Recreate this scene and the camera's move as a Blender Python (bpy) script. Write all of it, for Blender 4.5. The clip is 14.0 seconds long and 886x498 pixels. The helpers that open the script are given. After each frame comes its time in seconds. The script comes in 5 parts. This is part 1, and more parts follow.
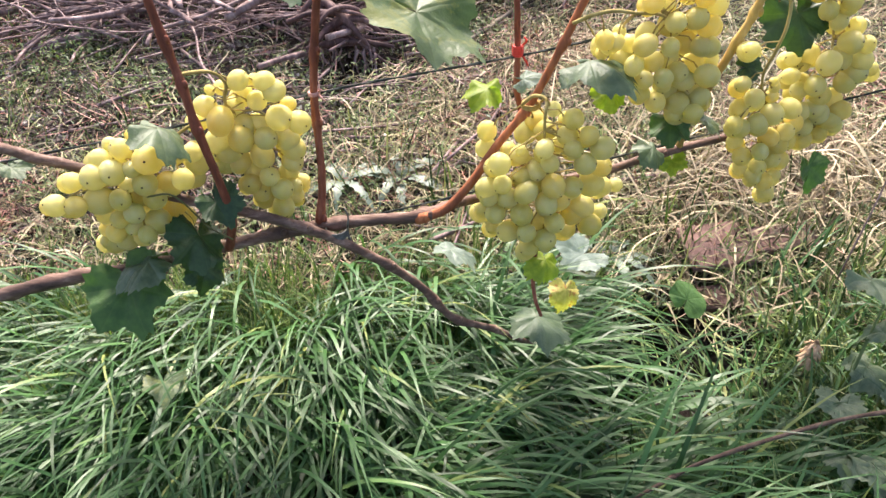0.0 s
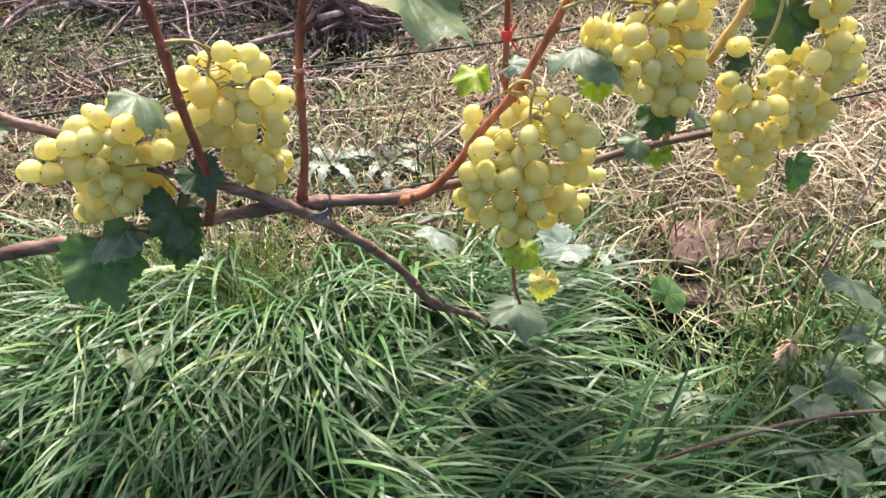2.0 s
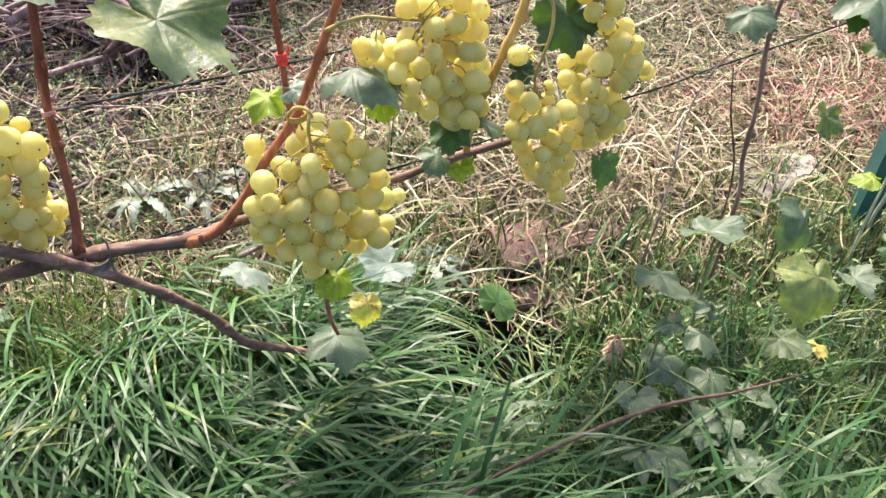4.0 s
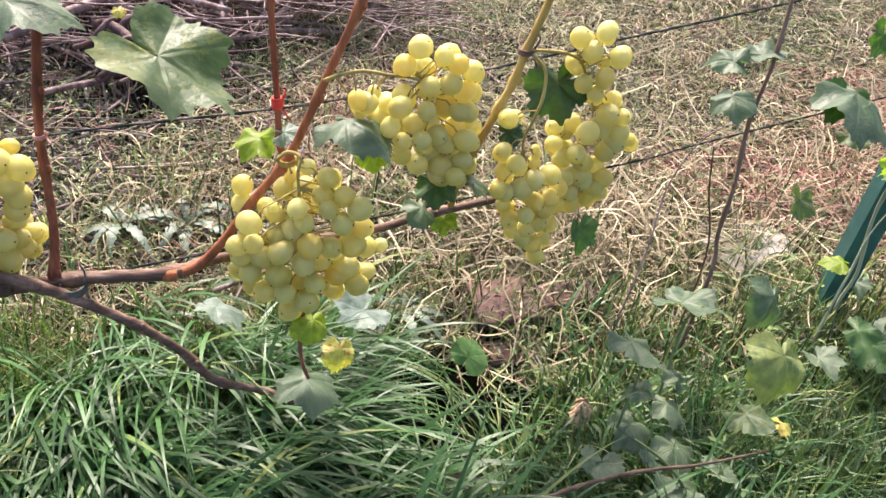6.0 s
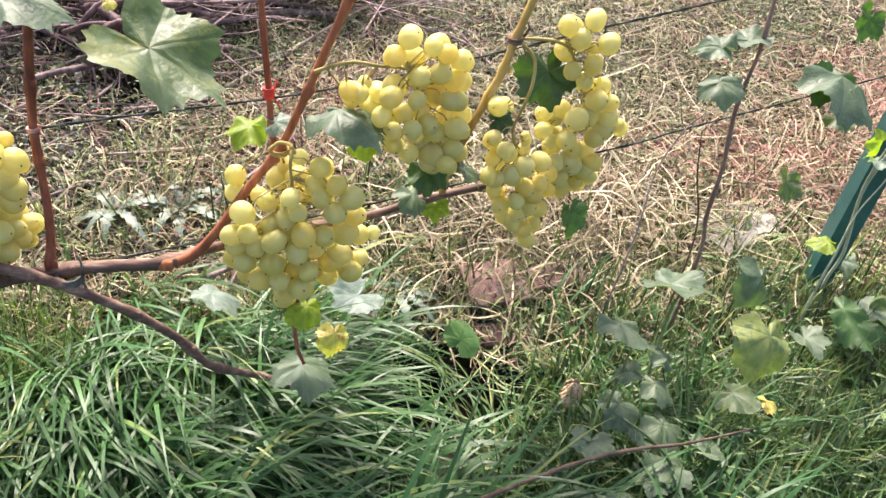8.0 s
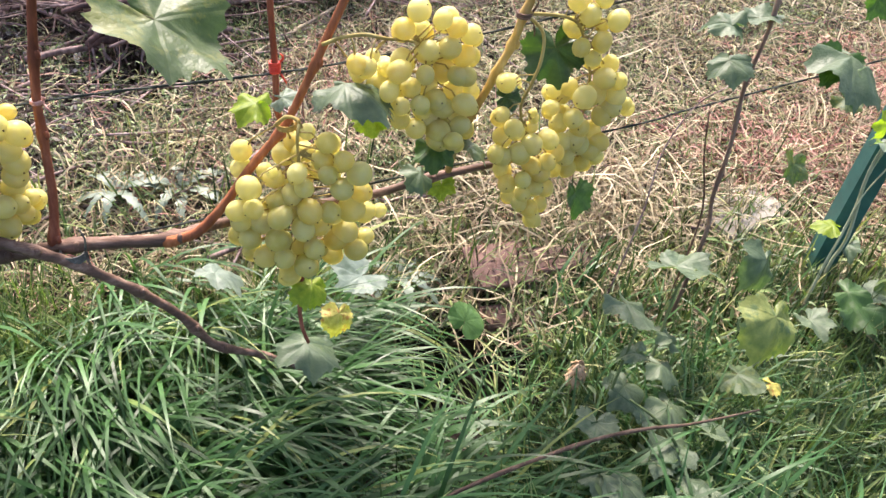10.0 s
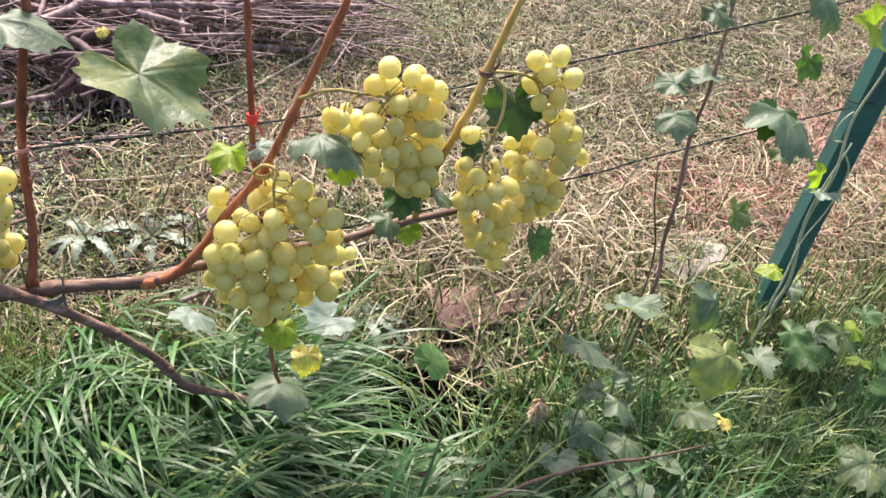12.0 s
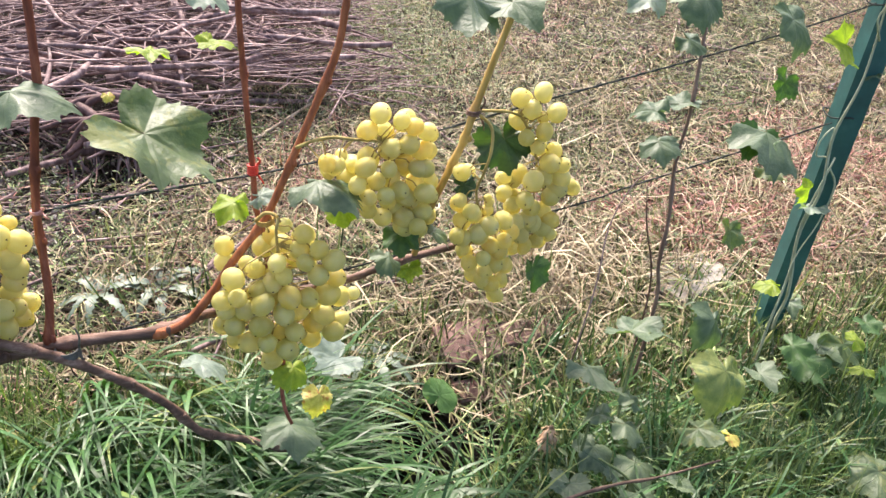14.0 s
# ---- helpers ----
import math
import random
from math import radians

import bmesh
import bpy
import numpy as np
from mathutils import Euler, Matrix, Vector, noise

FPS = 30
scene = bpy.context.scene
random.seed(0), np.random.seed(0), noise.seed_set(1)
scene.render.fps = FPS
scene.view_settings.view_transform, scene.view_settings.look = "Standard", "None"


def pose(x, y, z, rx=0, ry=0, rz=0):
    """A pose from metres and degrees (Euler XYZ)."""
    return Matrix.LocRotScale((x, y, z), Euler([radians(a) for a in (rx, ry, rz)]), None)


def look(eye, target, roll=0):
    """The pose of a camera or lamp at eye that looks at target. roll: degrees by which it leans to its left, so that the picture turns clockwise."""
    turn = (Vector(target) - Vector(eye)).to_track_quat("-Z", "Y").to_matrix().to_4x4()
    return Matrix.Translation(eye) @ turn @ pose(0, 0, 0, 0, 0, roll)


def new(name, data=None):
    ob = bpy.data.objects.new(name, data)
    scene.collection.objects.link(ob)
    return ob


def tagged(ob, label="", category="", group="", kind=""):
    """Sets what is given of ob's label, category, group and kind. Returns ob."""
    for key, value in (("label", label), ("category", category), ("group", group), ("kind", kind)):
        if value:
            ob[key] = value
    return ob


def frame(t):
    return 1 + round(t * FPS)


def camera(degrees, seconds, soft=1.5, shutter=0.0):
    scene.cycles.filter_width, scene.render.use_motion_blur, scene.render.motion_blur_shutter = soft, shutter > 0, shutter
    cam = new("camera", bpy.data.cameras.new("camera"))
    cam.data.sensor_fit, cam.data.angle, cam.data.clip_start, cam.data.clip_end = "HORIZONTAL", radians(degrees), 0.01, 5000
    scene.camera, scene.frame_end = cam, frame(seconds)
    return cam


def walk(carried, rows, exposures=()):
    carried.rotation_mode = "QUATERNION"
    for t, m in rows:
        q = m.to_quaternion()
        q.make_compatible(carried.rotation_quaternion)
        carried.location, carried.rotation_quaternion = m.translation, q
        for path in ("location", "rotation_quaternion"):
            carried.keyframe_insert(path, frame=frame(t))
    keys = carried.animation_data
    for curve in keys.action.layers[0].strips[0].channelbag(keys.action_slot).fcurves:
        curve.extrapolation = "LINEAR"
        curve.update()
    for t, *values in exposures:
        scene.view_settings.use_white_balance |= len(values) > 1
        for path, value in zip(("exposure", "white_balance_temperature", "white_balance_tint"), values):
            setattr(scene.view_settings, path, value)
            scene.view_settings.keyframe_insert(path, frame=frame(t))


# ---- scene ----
cam = camera(61.3, 14.0)

PATH = [
    (0, (0.046, 0.033, 0.926), (-0.128, 1.527, -0.392), -2.4),
    (0.5, (0.045, 0.035, 0.925), (-0.129, 1.528, -0.394), -2.3),
    (1, (0.049, 0.036, 0.924), (-0.12, 1.528, -0.397), -2.0),
    (1.5, (0.045, 0.036, 0.921), (-0.118, 1.527, -0.402), -0.3),
    (2, (0.056, 0.032, 0.916), (-0.087, 1.513, -0.421), 0.7),
    (2.5, (0.099, 0.041, 0.908), (0.029, 1.503, -0.456), 0.6),
    (3, (0.121, 0.046, 0.902), (0.091, 1.504, -0.466), -1.0),
    (3.5, (0.144, 0.071, 0.905), (0.198, 1.536, -0.455), 0.9),
    (4, (0.157, 0.086, 0.916), (0.309, 1.572, -0.414), 2.3),
    (6.5, (0.149, 0.086, 0.937), (0.367, 1.65, -0.291), 8.5),
    (7, (0.151, 0.084, 0.947), (0.377, 1.606, -0.331), 8.6),
    (9.5, (0.145, 0.082, 0.936), (0.393, 1.599, -0.343), 8.2),
    (10, (0.14, 0.079, 0.929), (0.388, 1.582, -0.368), 8.7),
    (10.5, (0.139, 0.079, 0.929), (0.387, 1.567, -0.383), 8.8),
    (11, (0.139, 0.071, 0.939), (0.385, 1.556, -0.377), 9.1),
    (11.5, (0.131, 0.055, 0.943), (0.421, 1.572, -0.328), 10.0),
    (12, (0.125, 0.04, 0.953), (0.472, 1.613, -0.232), 10.5),
    (12.5, (0.134, 0.024, 0.956), (0.603, 1.626, -0.145), 11.9),
    (13, (0.135, 0.02, 0.961), (0.638, 1.636, -0.104), 10.9),
    (13.5, (0.135, 0.009, 0.968), (0.533, 1.645, -0.112), 8.0),
    (14, (0.131, 0.008, 0.968), (0.455, 1.646, -0.133), 6.3),
]
walk(cam, [(t, look(eye, target, roll)) for t, eye, target, roll in PATH], [(0.0, 1.58, 6560, 16), (2.4, 1.62, 6560, 16), (3.0, 1.64, 6560, 16), (4.5, 1.58, 6560, 16), (6.4, 1.46, 6560, 16), (7.0, 1.62, 6560, 16), (10.0, 1.56, 6560, 16), (13.0, 1.45, 6560, 16), (14.0, 1.55, 6560, 16)])

# ---- light ----
SUN = Vector((-0.12, 0.62, 0.77)).normalized()
world = bpy.data.worlds.new("world")
scene.world = world
world.use_nodes = True
sky = world.node_tree.nodes.new("ShaderNodeTexSky")
sky.sky_type, sky.sun_disc = "NISHITA", False
sky.air_density, sky.dust_density = 1.0, 4.0
sky.sun_elevation = math.asin(SUN.z)
sky.sun_rotation = math.atan2(SUN.x, SUN.y)
back = world.node_tree.nodes["Background"]
back.inputs["Strength"].default_value = 0.138
world.node_tree.links.new(sky.outputs[0], back.inputs["Color"])
sun = new("sun", bpy.data.lights.new("sun", "SUN"))
sun.data.energy, sun.data.angle, sun.data.color = 3.6, radians(14.0), (1.0, 0.93, 0.82)
sun.matrix_world = look(SUN * 10, (0, 0, 0))


# ---- materials ----
def shader(name, rough=0.6, spec=0.4):
    m = bpy.data.materials.new(name)
    m.use_nodes = True
    b = m.node_tree.nodes["Principled BSDF"]
    b.inputs["Roughness"].default_value = rough
    b.inputs["Specular IOR Level"].default_value = spec
    return m, m.node_tree, b


def node(tree, kind, **values):
    n = tree.nodes.new("ShaderNode" + kind)
    for key, value in values.items():
        n.inputs[key].default_value = value
    return n


def ramp(tree, source, stops):
    r = tree.nodes.new("ShaderNodeValToRGB")
    el = r.color_ramp.elements
    while len(el) < len(stops):
        el.new(0.5)
    for e, (p, c) in zip(el, stops):
        e.position, e.color = p, (*c, 1)
    tree.links.new(source, r.inputs[0])
    return r.outputs[0]


def mixed(tree, fac, a, b, blend="MIX"):
    n = tree.nodes.new("ShaderNodeMix")
    n.data_type, n.blend_type = "RGBA", blend
    for i, v in ((0, fac), (6, a), (7, b)):
        if isinstance(v, (int, float)):
            n.inputs[i].default_value = v
        elif isinstance(v, tuple):
            n.inputs[i].default_value = (*v, 1)
        else:
            tree.links.new(v, n.inputs[i])
    return n.outputs[2]


def grain(tree, scale, detail=4.0, rough=0.6, coords="Object", stretch=None):
    co = tree.nodes.new("ShaderNodeTexCoord").outputs[coords]
    if stretch:
        mp = tree.nodes.new("ShaderNodeMapping")
        mp.inputs["Scale"].default_value = stretch
        tree.links.new(co, mp.inputs[0])
        co = mp.outputs[0]
    n = node(tree, "TexNoise", Scale=scale, Detail=detail, Roughness=rough)
    tree.links.new(co, n.inputs["Vector"])
    return n.outputs[0]


def bump(tree, bsdf, height, strength=0.4, distance=0.002):
    n = node(tree, "Bump", Strength=strength, Distance=distance)
    tree.links.new(height, n.inputs["Height"])
    tree.links.new(n.outputs[0], bsdf.inputs["Normal"])


def math_node(tree, op, a, b=None, c=None):
    n = tree.nodes.new("ShaderNodeMath")
    n.operation = op
    for i, v in enumerate((a, b, c)):
        if v is None:
            continue
        if isinstance(v, (int, float)):
            n.inputs[i].default_value = v
        else:
            tree.links.new(v, n.inputs[i])
    return n.outputs[0]


def thin_leafy(m, tree, bsdf, colour, share=0.3, glow=(1.0, 1.15, 0.45)):
    """Lets part of the light through a thin blade."""
    tr = tree.nodes.new("ShaderNodeBsdfTranslucent")
    warm = mixed(tree, 1.0, colour, glow, "MULTIPLY")
    tree.links.new(warm, tr.inputs[0])
    mx = tree.nodes.new("ShaderNodeMixShader")
    mx.inputs[0].default_value = share
    tree.links.new(bsdf.outputs[0], mx.inputs[1])
    tree.links.new(tr.outputs[0], mx.inputs[2])
    tree.links.new(mx.outputs[0], tree.nodes["Material Output"].inputs[0])


def island(tree):
    return tree.nodes.new("ShaderNodeNewGeometry").outputs["Random Per Island"]


def berry_skin():
    m, t, b = shader("berry_skin", 0.4, 0.35)
    rnd = t.nodes.new("ShaderNodeObjectInfo").outputs["Random"]
    base = ramp(t, rnd, [(0.0, (0.60, 0.53, 0.16)), (0.35, (0.72, 0.65, 0.24)), (0.7, (0.67, 0.64, 0.29)), (1.0, (0.76, 0.61, 0.16))])
    blotch = grain(t, 1.3, 4)
    base = mixed(t, ramp(t, blotch, [(0.40, (0, 0, 0)), (0.72, (0.55, 0.55, 0.55))]), base, (0.74, 0.69, 0.38))
    speck = node(t, "TexVoronoi", Scale=5.5)
    co = t.nodes.new("ShaderNodeTexCoord").outputs["Object"]
    t.links.new(co, speck.inputs["Vector"])
    dots = ramp(t, speck.outputs["Distance"], [(0.05, (0.55, 0.55, 0.55)), (0.13, (0, 0, 0))])
    few = ramp(t, grain(t, 1.1, 2), [(0.56, (0, 0, 0)), (0.62, (1, 1, 1))])
    base = mixed(t, mixed(t, 1.0, dots, few, "MULTIPLY"), base, (0.22, 0.12, 0.03))
    t.links.new(base, b.inputs["Base Color"])
    t.links.new(ramp(t, blotch, [(0.3, (0.34, 0.34, 0.34)), (0.7, (0.60, 0.60, 0.60))]), b.inputs["Roughness"])
    b.inputs["Subsurface Weight"].default_value = 0.6
    b.inputs["Subsurface Radius"].default_value = (0.9, 0.9, 0.45)
    b.inputs["Subsurface Scale"].default_value = 0.012
    bump(t, b, grain(t, 7, 3), 0.05, 0.05)
    # the flesh glows where light comes through from behind
    tr = t.nodes.new("ShaderNodeBsdfTranslucent")
    t.links.new(mixed(t, 0.5, base, (0.97, 0.90, 0.40)), tr.inputs[0])
    mx = t.nodes.new("ShaderNodeMixShader")
    mx.inputs[0].default_value = 0.45
    t.links.new(b.outputs[0], mx.inputs[1])
    t.links.new(tr.outputs[0], mx.inputs[2])
    t.links.new(mx.outputs[0], t.nodes["Material Output"].inputs[0])
    return m


def bark(name, dark, mid, light, scale=1.0, along=(1, 1, 0.16)):
    m, t, b = shader(name, 0.72, 0.3)
    fibre = grain(t, 60 * scale, 6, 0.7, "Object", along)
    col = ramp(t, fibre, [(0.28, dark), (0.5, mid), (0.74, light)])
    col = mixed(t, ramp(t, grain(t, 14 * scale, 3), [(0.45, (0, 0, 0)), (0.7, (0.6, 0.6, 0.6))]), col, dark)
    t.links.new(col, b.inputs["Base Color"])
    bump(t, b, fibre, 0.7, 0.002)
    return m


def leaf_skin(name, main, second, vein, share, blotch=None, rough=0.46):
    m, t, b = shader(name, rough, 0.36)
    col = ramp(t, grain(t, 3.2, 5), [(0.34, main), (0.66, second)])
    if blotch:
        col = mixed(t, ramp(t, grain(t, 2.3, 4, 0.7), [(0.52, (0, 0, 0)), (0.6, (1, 1, 1))]), col, blotch)
    sep = t.nodes.new("ShaderNodeSeparateXYZ")
    t.links.new(t.nodes.new("ShaderNodeTexCoord").outputs["Object"], sep.inputs[0])
    ax = math_node(t, "ABSOLUTE", sep.outputs[0])
    d = ax
    for deg in (50, 105):
        a = radians(deg)
        side = math_node(t, "ABSOLUTE", math_node(t, "SUBTRACT", math_node(t, "MULTIPLY", ax, math.cos(a)), math_node(t, "MULTIPLY", sep.outputs[1], math.sin(a))))
        d = math_node(t, "MINIMUM", d, side)
    mask = ramp(t, d, [(0.004, (1, 1, 1)), (0.022, (0, 0, 0))])
    col = mixed(t, mixed(t, 1.0, mask, (0.12, 0.12, 0.12), "MULTIPLY"), col, vein)
    rnd = t.nodes.new("ShaderNodeObjectInfo").outputs["Random"]
    col = mixed(t, 0.35, col, ramp(t, rnd, [(0, (0.45, 0.45, 0.45)), (1, (0.62, 0.58, 0.5))]), "OVERLAY")
    t.links.new(col, b.inputs["Base Color"])
    bump(t, b, math_node(t, "ADD", ramp(t, d, [(0.0, (0, 0, 0)), (0.05, (0.5, 0.5, 0.5))]), grain(t, 7, 4)), 0.16, 0.03)
    thin_leafy(m, t, b, col, share + 0.12, (1.7, 2.1, 0.55))
    return m


def blade_skin(name, stops, share=0.3, rough=0.42, spec=0.5):
    m, t, b = shader(name, rough, spec)
    col = ramp(t, island(t), stops)
    col = mixed(t, 0.5, col, ramp(t, grain(t, 9, 3), [(0.3, (0.35, 0.35, 0.32)), (0.7, (0.66, 0.66, 0.6))]), "OVERLAY")
    t.links.new(col, b.inputs["Base Color"])
    thin_leafy(m, t, b, col, share)
    return m


def plain(name, stops, scale, rough=0.7, spec=0.3, rel=0.4, depth=0.002, metal=0.0):
    m, t, b = shader(name, rough, spec)
    g = grain(t, scale, 6, 0.65)
    t.links.new(ramp(t, g, stops), b.inputs["Base Color"])
    b.inputs["Metallic"].default_value = metal
    bump(t, b, grain(t, scale * 3.1, 5), rel, depth)
    return m


def soil_skin():
    m, t, b = shader("soil", 0.92, 0.15)
    fine = grain(t, 42, 8, 0.7)
    col = ramp(t, fine, [(0.36, (0.007, 0.005, 0.004)), (0.54, (0.034, 0.025, 0.021)), (0.70, (0.16, 0.125, 0.108))])
    big = grain(t, 2.1, 4)
    col = mixed(t, ramp(t, big, [(0.42, (0, 0, 0)), (0.62, (0.7, 0.7, 0.7))]), col, ramp(t, fine, [(0.35, (0.014, 0.010, 0.008)), (0.68, (0.15, 0.115, 0.088))]))
    t.links.new(col, b.inputs["Base Color"])
    bump(t, b, grain(t, 30, 8, 0.75), 0.9, 0.02)
    return m


BERRY = berry_skin()
STYLE = plain("berry_tip", [(0.3, (0.03, 0.018, 0.01)), (0.7, (0.10, 0.06, 0.03))], 300)
RACHIS = bark("rachis", (0.20, 0.15, 0.04), (0.40, 0.30, 0.09), (0.52, 0.42, 0.17))
OLD_BARK = bark("old_bark", (0.040, 0.024, 0.018), (0.155, 0.088, 0.064), (0.40, 0.275, 0.215), 1.6, (0.13, 0.8, 0.8))
RED_BARK = bark("red_bark", (0.070, 0.021, 0.014), (0.23, 0.066, 0.035), (0.44, 0.175, 0.10))
ORANGE_BARK = bark("orange_bark", (0.13, 0.042, 0.022), (0.36, 0.115, 0.045), (0.54, 0.23, 0.105))
YELLOW_BARK = bark("yellow_bark", (0.25, 0.14, 0.05), (0.46, 0.31, 0.08), (0.60, 0.46, 0.20))
STICK = bark("stick_bark", (0.045, 0.026, 0.026), (0.25, 0.165, 0.158), (0.60, 0.47, 0.44), 0.6)
LEAF = {
    # dark: canopy shade is put into this leaf's base colours
    "dark": leaf_skin("leaf_shade_tone", (0.020, 0.045, 0.018), (0.040, 0.078, 0.030), (0.09, 0.13, 0.06), 0.10),
    "green": leaf_skin("leaf_green", (0.055, 0.09, 0.04), (0.10, 0.14, 0.065), (0.17, 0.21, 0.11), 0.16, (0.135, 0.155, 0.055)),
    "pale": leaf_skin("leaf_pale", (0.055, 0.092, 0.052), (0.105, 0.145, 0.088), (0.17, 0.21, 0.14), 0.12),
    # white: whitish base colours imitate sunlight on the leaf
    "white": leaf_skin("leaf_sunlit_tone", (0.13, 0.175, 0.145), (0.22, 0.27, 0.24), (0.32, 0.37, 0.33), 0.2),
    "grey": leaf_skin("leaf_grey", (0.066, 0.102, 0.058), (0.122, 0.160, 0.094), (0.18, 0.22, 0.13), 0.10),
    # mid: lighter copy of dark, partial light painted into the green
    "mid": leaf_skin("leaf_half_lit_tone", (0.030, 0.072, 0.020), (0.060, 0.120, 0.034), (0.12, 0.18, 0.07), 0.16),
    "round": leaf_skin("leaf_round", (0.055, 0.125, 0.032), (0.085, 0.165, 0.050), (0.12, 0.18, 0.07), 0.2),
    "lime": leaf_skin("leaf_lime", (0.14, 0.21, 0.02), (0.25, 0.31, 0.04), (0.34, 0.40, 0.12), 0.30),
    "yellow": leaf_skin("leaf_yellow", (0.34, 0.30, 0.06), (0.55, 0.48, 0.16), (0.55, 0.5, 0.3), 0.2, (0.36, 0.18, 0.05)),
    "veined": leaf_skin("leaf_veined", (0.13, 0.17, 0.05), (0.27, 0.29, 0.09), (0.10, 0.15, 0.05), 0.10, (0.11, 0.16, 0.06)),
}
GRASS = blade_skin("grass", [(0.0, (0.014, 0.044, 0.010)), (0.35, (0.030, 0.086, 0.020)), (0.75, (0.052, 0.132, 0.040)), (0.95, (0.085, 0.180, 0.058)), (1.0, (0.24, 0.27, 0.08))], 0.22, 0.42, 0.36)
FINE_GRASS = blade_skin("fine_grass", [(0.0, (0.012, 0.028, 0.007)), (0.4, (0.058, 0.102, 0.027)), (0.75, (0.16, 0.22, 0.078)), (1.0, (0.38, 0.37, 0.18))], 0.18, 0.5, 0.2)
YOUNG = blade_skin("young_grass", [(0.0, (0.05, 0.095, 0.025)), (0.5, (0.11, 0.175, 0.05)), (0.85, (0.20, 0.26, 0.09)), (1.0, (0.38, 0.36, 0.20))], 0.3, 0.5, 0.3)
STRAW = blade_skin("straw", [(0.0, (0.09, 0.062, 0.042)), (0.35, (0.26, 0.200, 0.132)), (0.75, (0.41, 0.340, 0.232)), (1.0, (0.56, 0.48, 0.35))], 0.12, 0.6, 0.25)
DULL = blade_skin("wilted_stem", [(0.0, (0.045, 0.045, 0.022)), (0.5, (0.15, 0.145, 0.070)), (0.85, (0.28, 0.27, 0.135)), (1.0, (0.42, 0.38, 0.22))], 0.12, 0.6, 0.25)
REED = blade_skin("reddish_straw", [(0.0, (0.10, 0.036, 0.034)), (0.5, (0.36, 0.155, 0.130)), (1.0, (0.58, 0.36, 0.31))], 0.1, 0.6, 0.3)
WEED = blade_skin("weed", [(0.0, (0.032, 0.060, 0.022)), (0.5, (0.10, 0.155, 0.050)), (0.85, (0.20, 0.27, 0.095)), (1.0, (0.34, 0.39, 0.15))], 0.22, 0.5)
SILVER = blade_skin("silver_weed", [(0.0, (0.07, 0.10, 0.045)), (0.5, (0.18, 0.21, 0.115)), (1.0, (0.38, 0.41, 0.26))], 0.2, 0.6)
SOIL = soil_skin()
WIRE = plain("wire", [(0.3, (0.018, 0.022, 0.02)), (0.7, (0.04, 0.05, 0.045))], 400, 0.75, 0.2, 0.3, 0.001)
RED_TIE = plain("red_tie", [(0.3, (0.55, 0.03, 0.02)), (0.7, (0.75, 0.09, 0.06))], 120, 0.4)
GREY_TIE = plain("grey_tie", [(0.3, (0.05, 0.05, 0.048)), (0.7, (0.17, 0.165, 0.15))], 160, 0.6)
POST = plain("green_paint", [(0.25, (0.012, 0.055, 0.052)), (0.55, (0.02, 0.095, 0.088)), (0.8, (0.04, 0.135, 0.125))], 24, 0.38, 0.5, 0.25, 0.001)
RUST = plain("rust", [(0.3, (0.05, 0.018, 0.012)), (0.7, (0.16, 0.065, 0.045))], 140, 0.9, 0.2, 0.6, 0.002)
TILE = plain("red_tile", [(0.3, (0.10, 0.058, 0.048)), (0.6, (0.175, 0.108, 0.094)), (0.8, (0.26, 0.19, 0.165))], 34, 0.85, 0.2, 0.6, 0.003)
STONE = plain("pale_stone", [(0.3, (0.20, 0.175, 0.15)), (0.6, (0.33, 0.30, 0.26)), (0.8, (0.44, 0.40, 0.35))], 18, 0.85, 0.2, 0.6, 0.004)
KERB = plain("kerb_concrete", [(0.3, (0.20, 0.175, 0.18)), (0.7, (0.36, 0.325, 0.33))], 12, 0.9, 0.2, 0.5, 0.004)
PAVE = plain("grey_paving", [(0.3, (0.14, 0.13, 0.15)), (0.7, (0.28, 0.26, 0.29))], 16, 0.9, 0.2, 0.5, 0.004)
DRY = plain("dry_bloom", [(0.3, (0.38, 0.20, 0.09)), (0.7, (0.70, 0.52, 0.35))], 90, 0.8)
PALE = blade_skin("pale_thistle", [(0.0, (0.08, 0.115, 0.088)), (0.5, (0.145, 0.190, 0.150)), (1.0, (0.24, 0.285, 0.235))], 0.15, 0.5)
BARK_BITS = blade_skin("bark_bits", [(0.0, (0.012, 0.009, 0.008)), (0.6, (0.04, 0.028, 0.024)), (1.0, (0.12, 0.08, 0.068))], 0.05, 0.8, 0.2)
CLOD = blade_skin("clod", [(0.0, (0.045, 0.033, 0.033)), (0.6, (0.21, 0.165, 0.160)), (0.85, (0.42, 0.36, 0.35)), (1.0, (0.66, 0.60, 0.58))], 0.0, 0.9, 0.15)
PETIOLE = bark("petiole", (0.07, 0.075, 0.03), (0.14, 0.14, 0.06), (0.24, 0.22, 0.11))
LOW_BARK = bark("low_cane_bark", (0.035, 0.021, 0.014), (0.10, 0.060, 0.040), (0.20, 0.135, 0.095))
GREEN_STEM = bark("green_stem", (0.05, 0.08, 0.03), (0.11, 0.15, 0.05), (0.19, 0.21, 0.09))
PINK_TIE = plain("pink_tie", [(0.3, (0.42, 0.16, 0.13)), (0.7, (0.62, 0.38, 0.34))], 150, 0.5)
ROOT = bark("root_bark", (0.028, 0.014, 0.014), (0.11, 0.060, 0.056), (0.27, 0.18, 0.17), 0.6)
STRAW_BARK = bark("straw_bark", (0.22, 0.16, 0.11), (0.46, 0.37, 0.27), (0.66, 0.57, 0.45))
PALE_STEM = bark("pale_stem", (0.20, 0.22, 0.13), (0.36, 0.39, 0.26), (0.50, 0.53, 0.40))
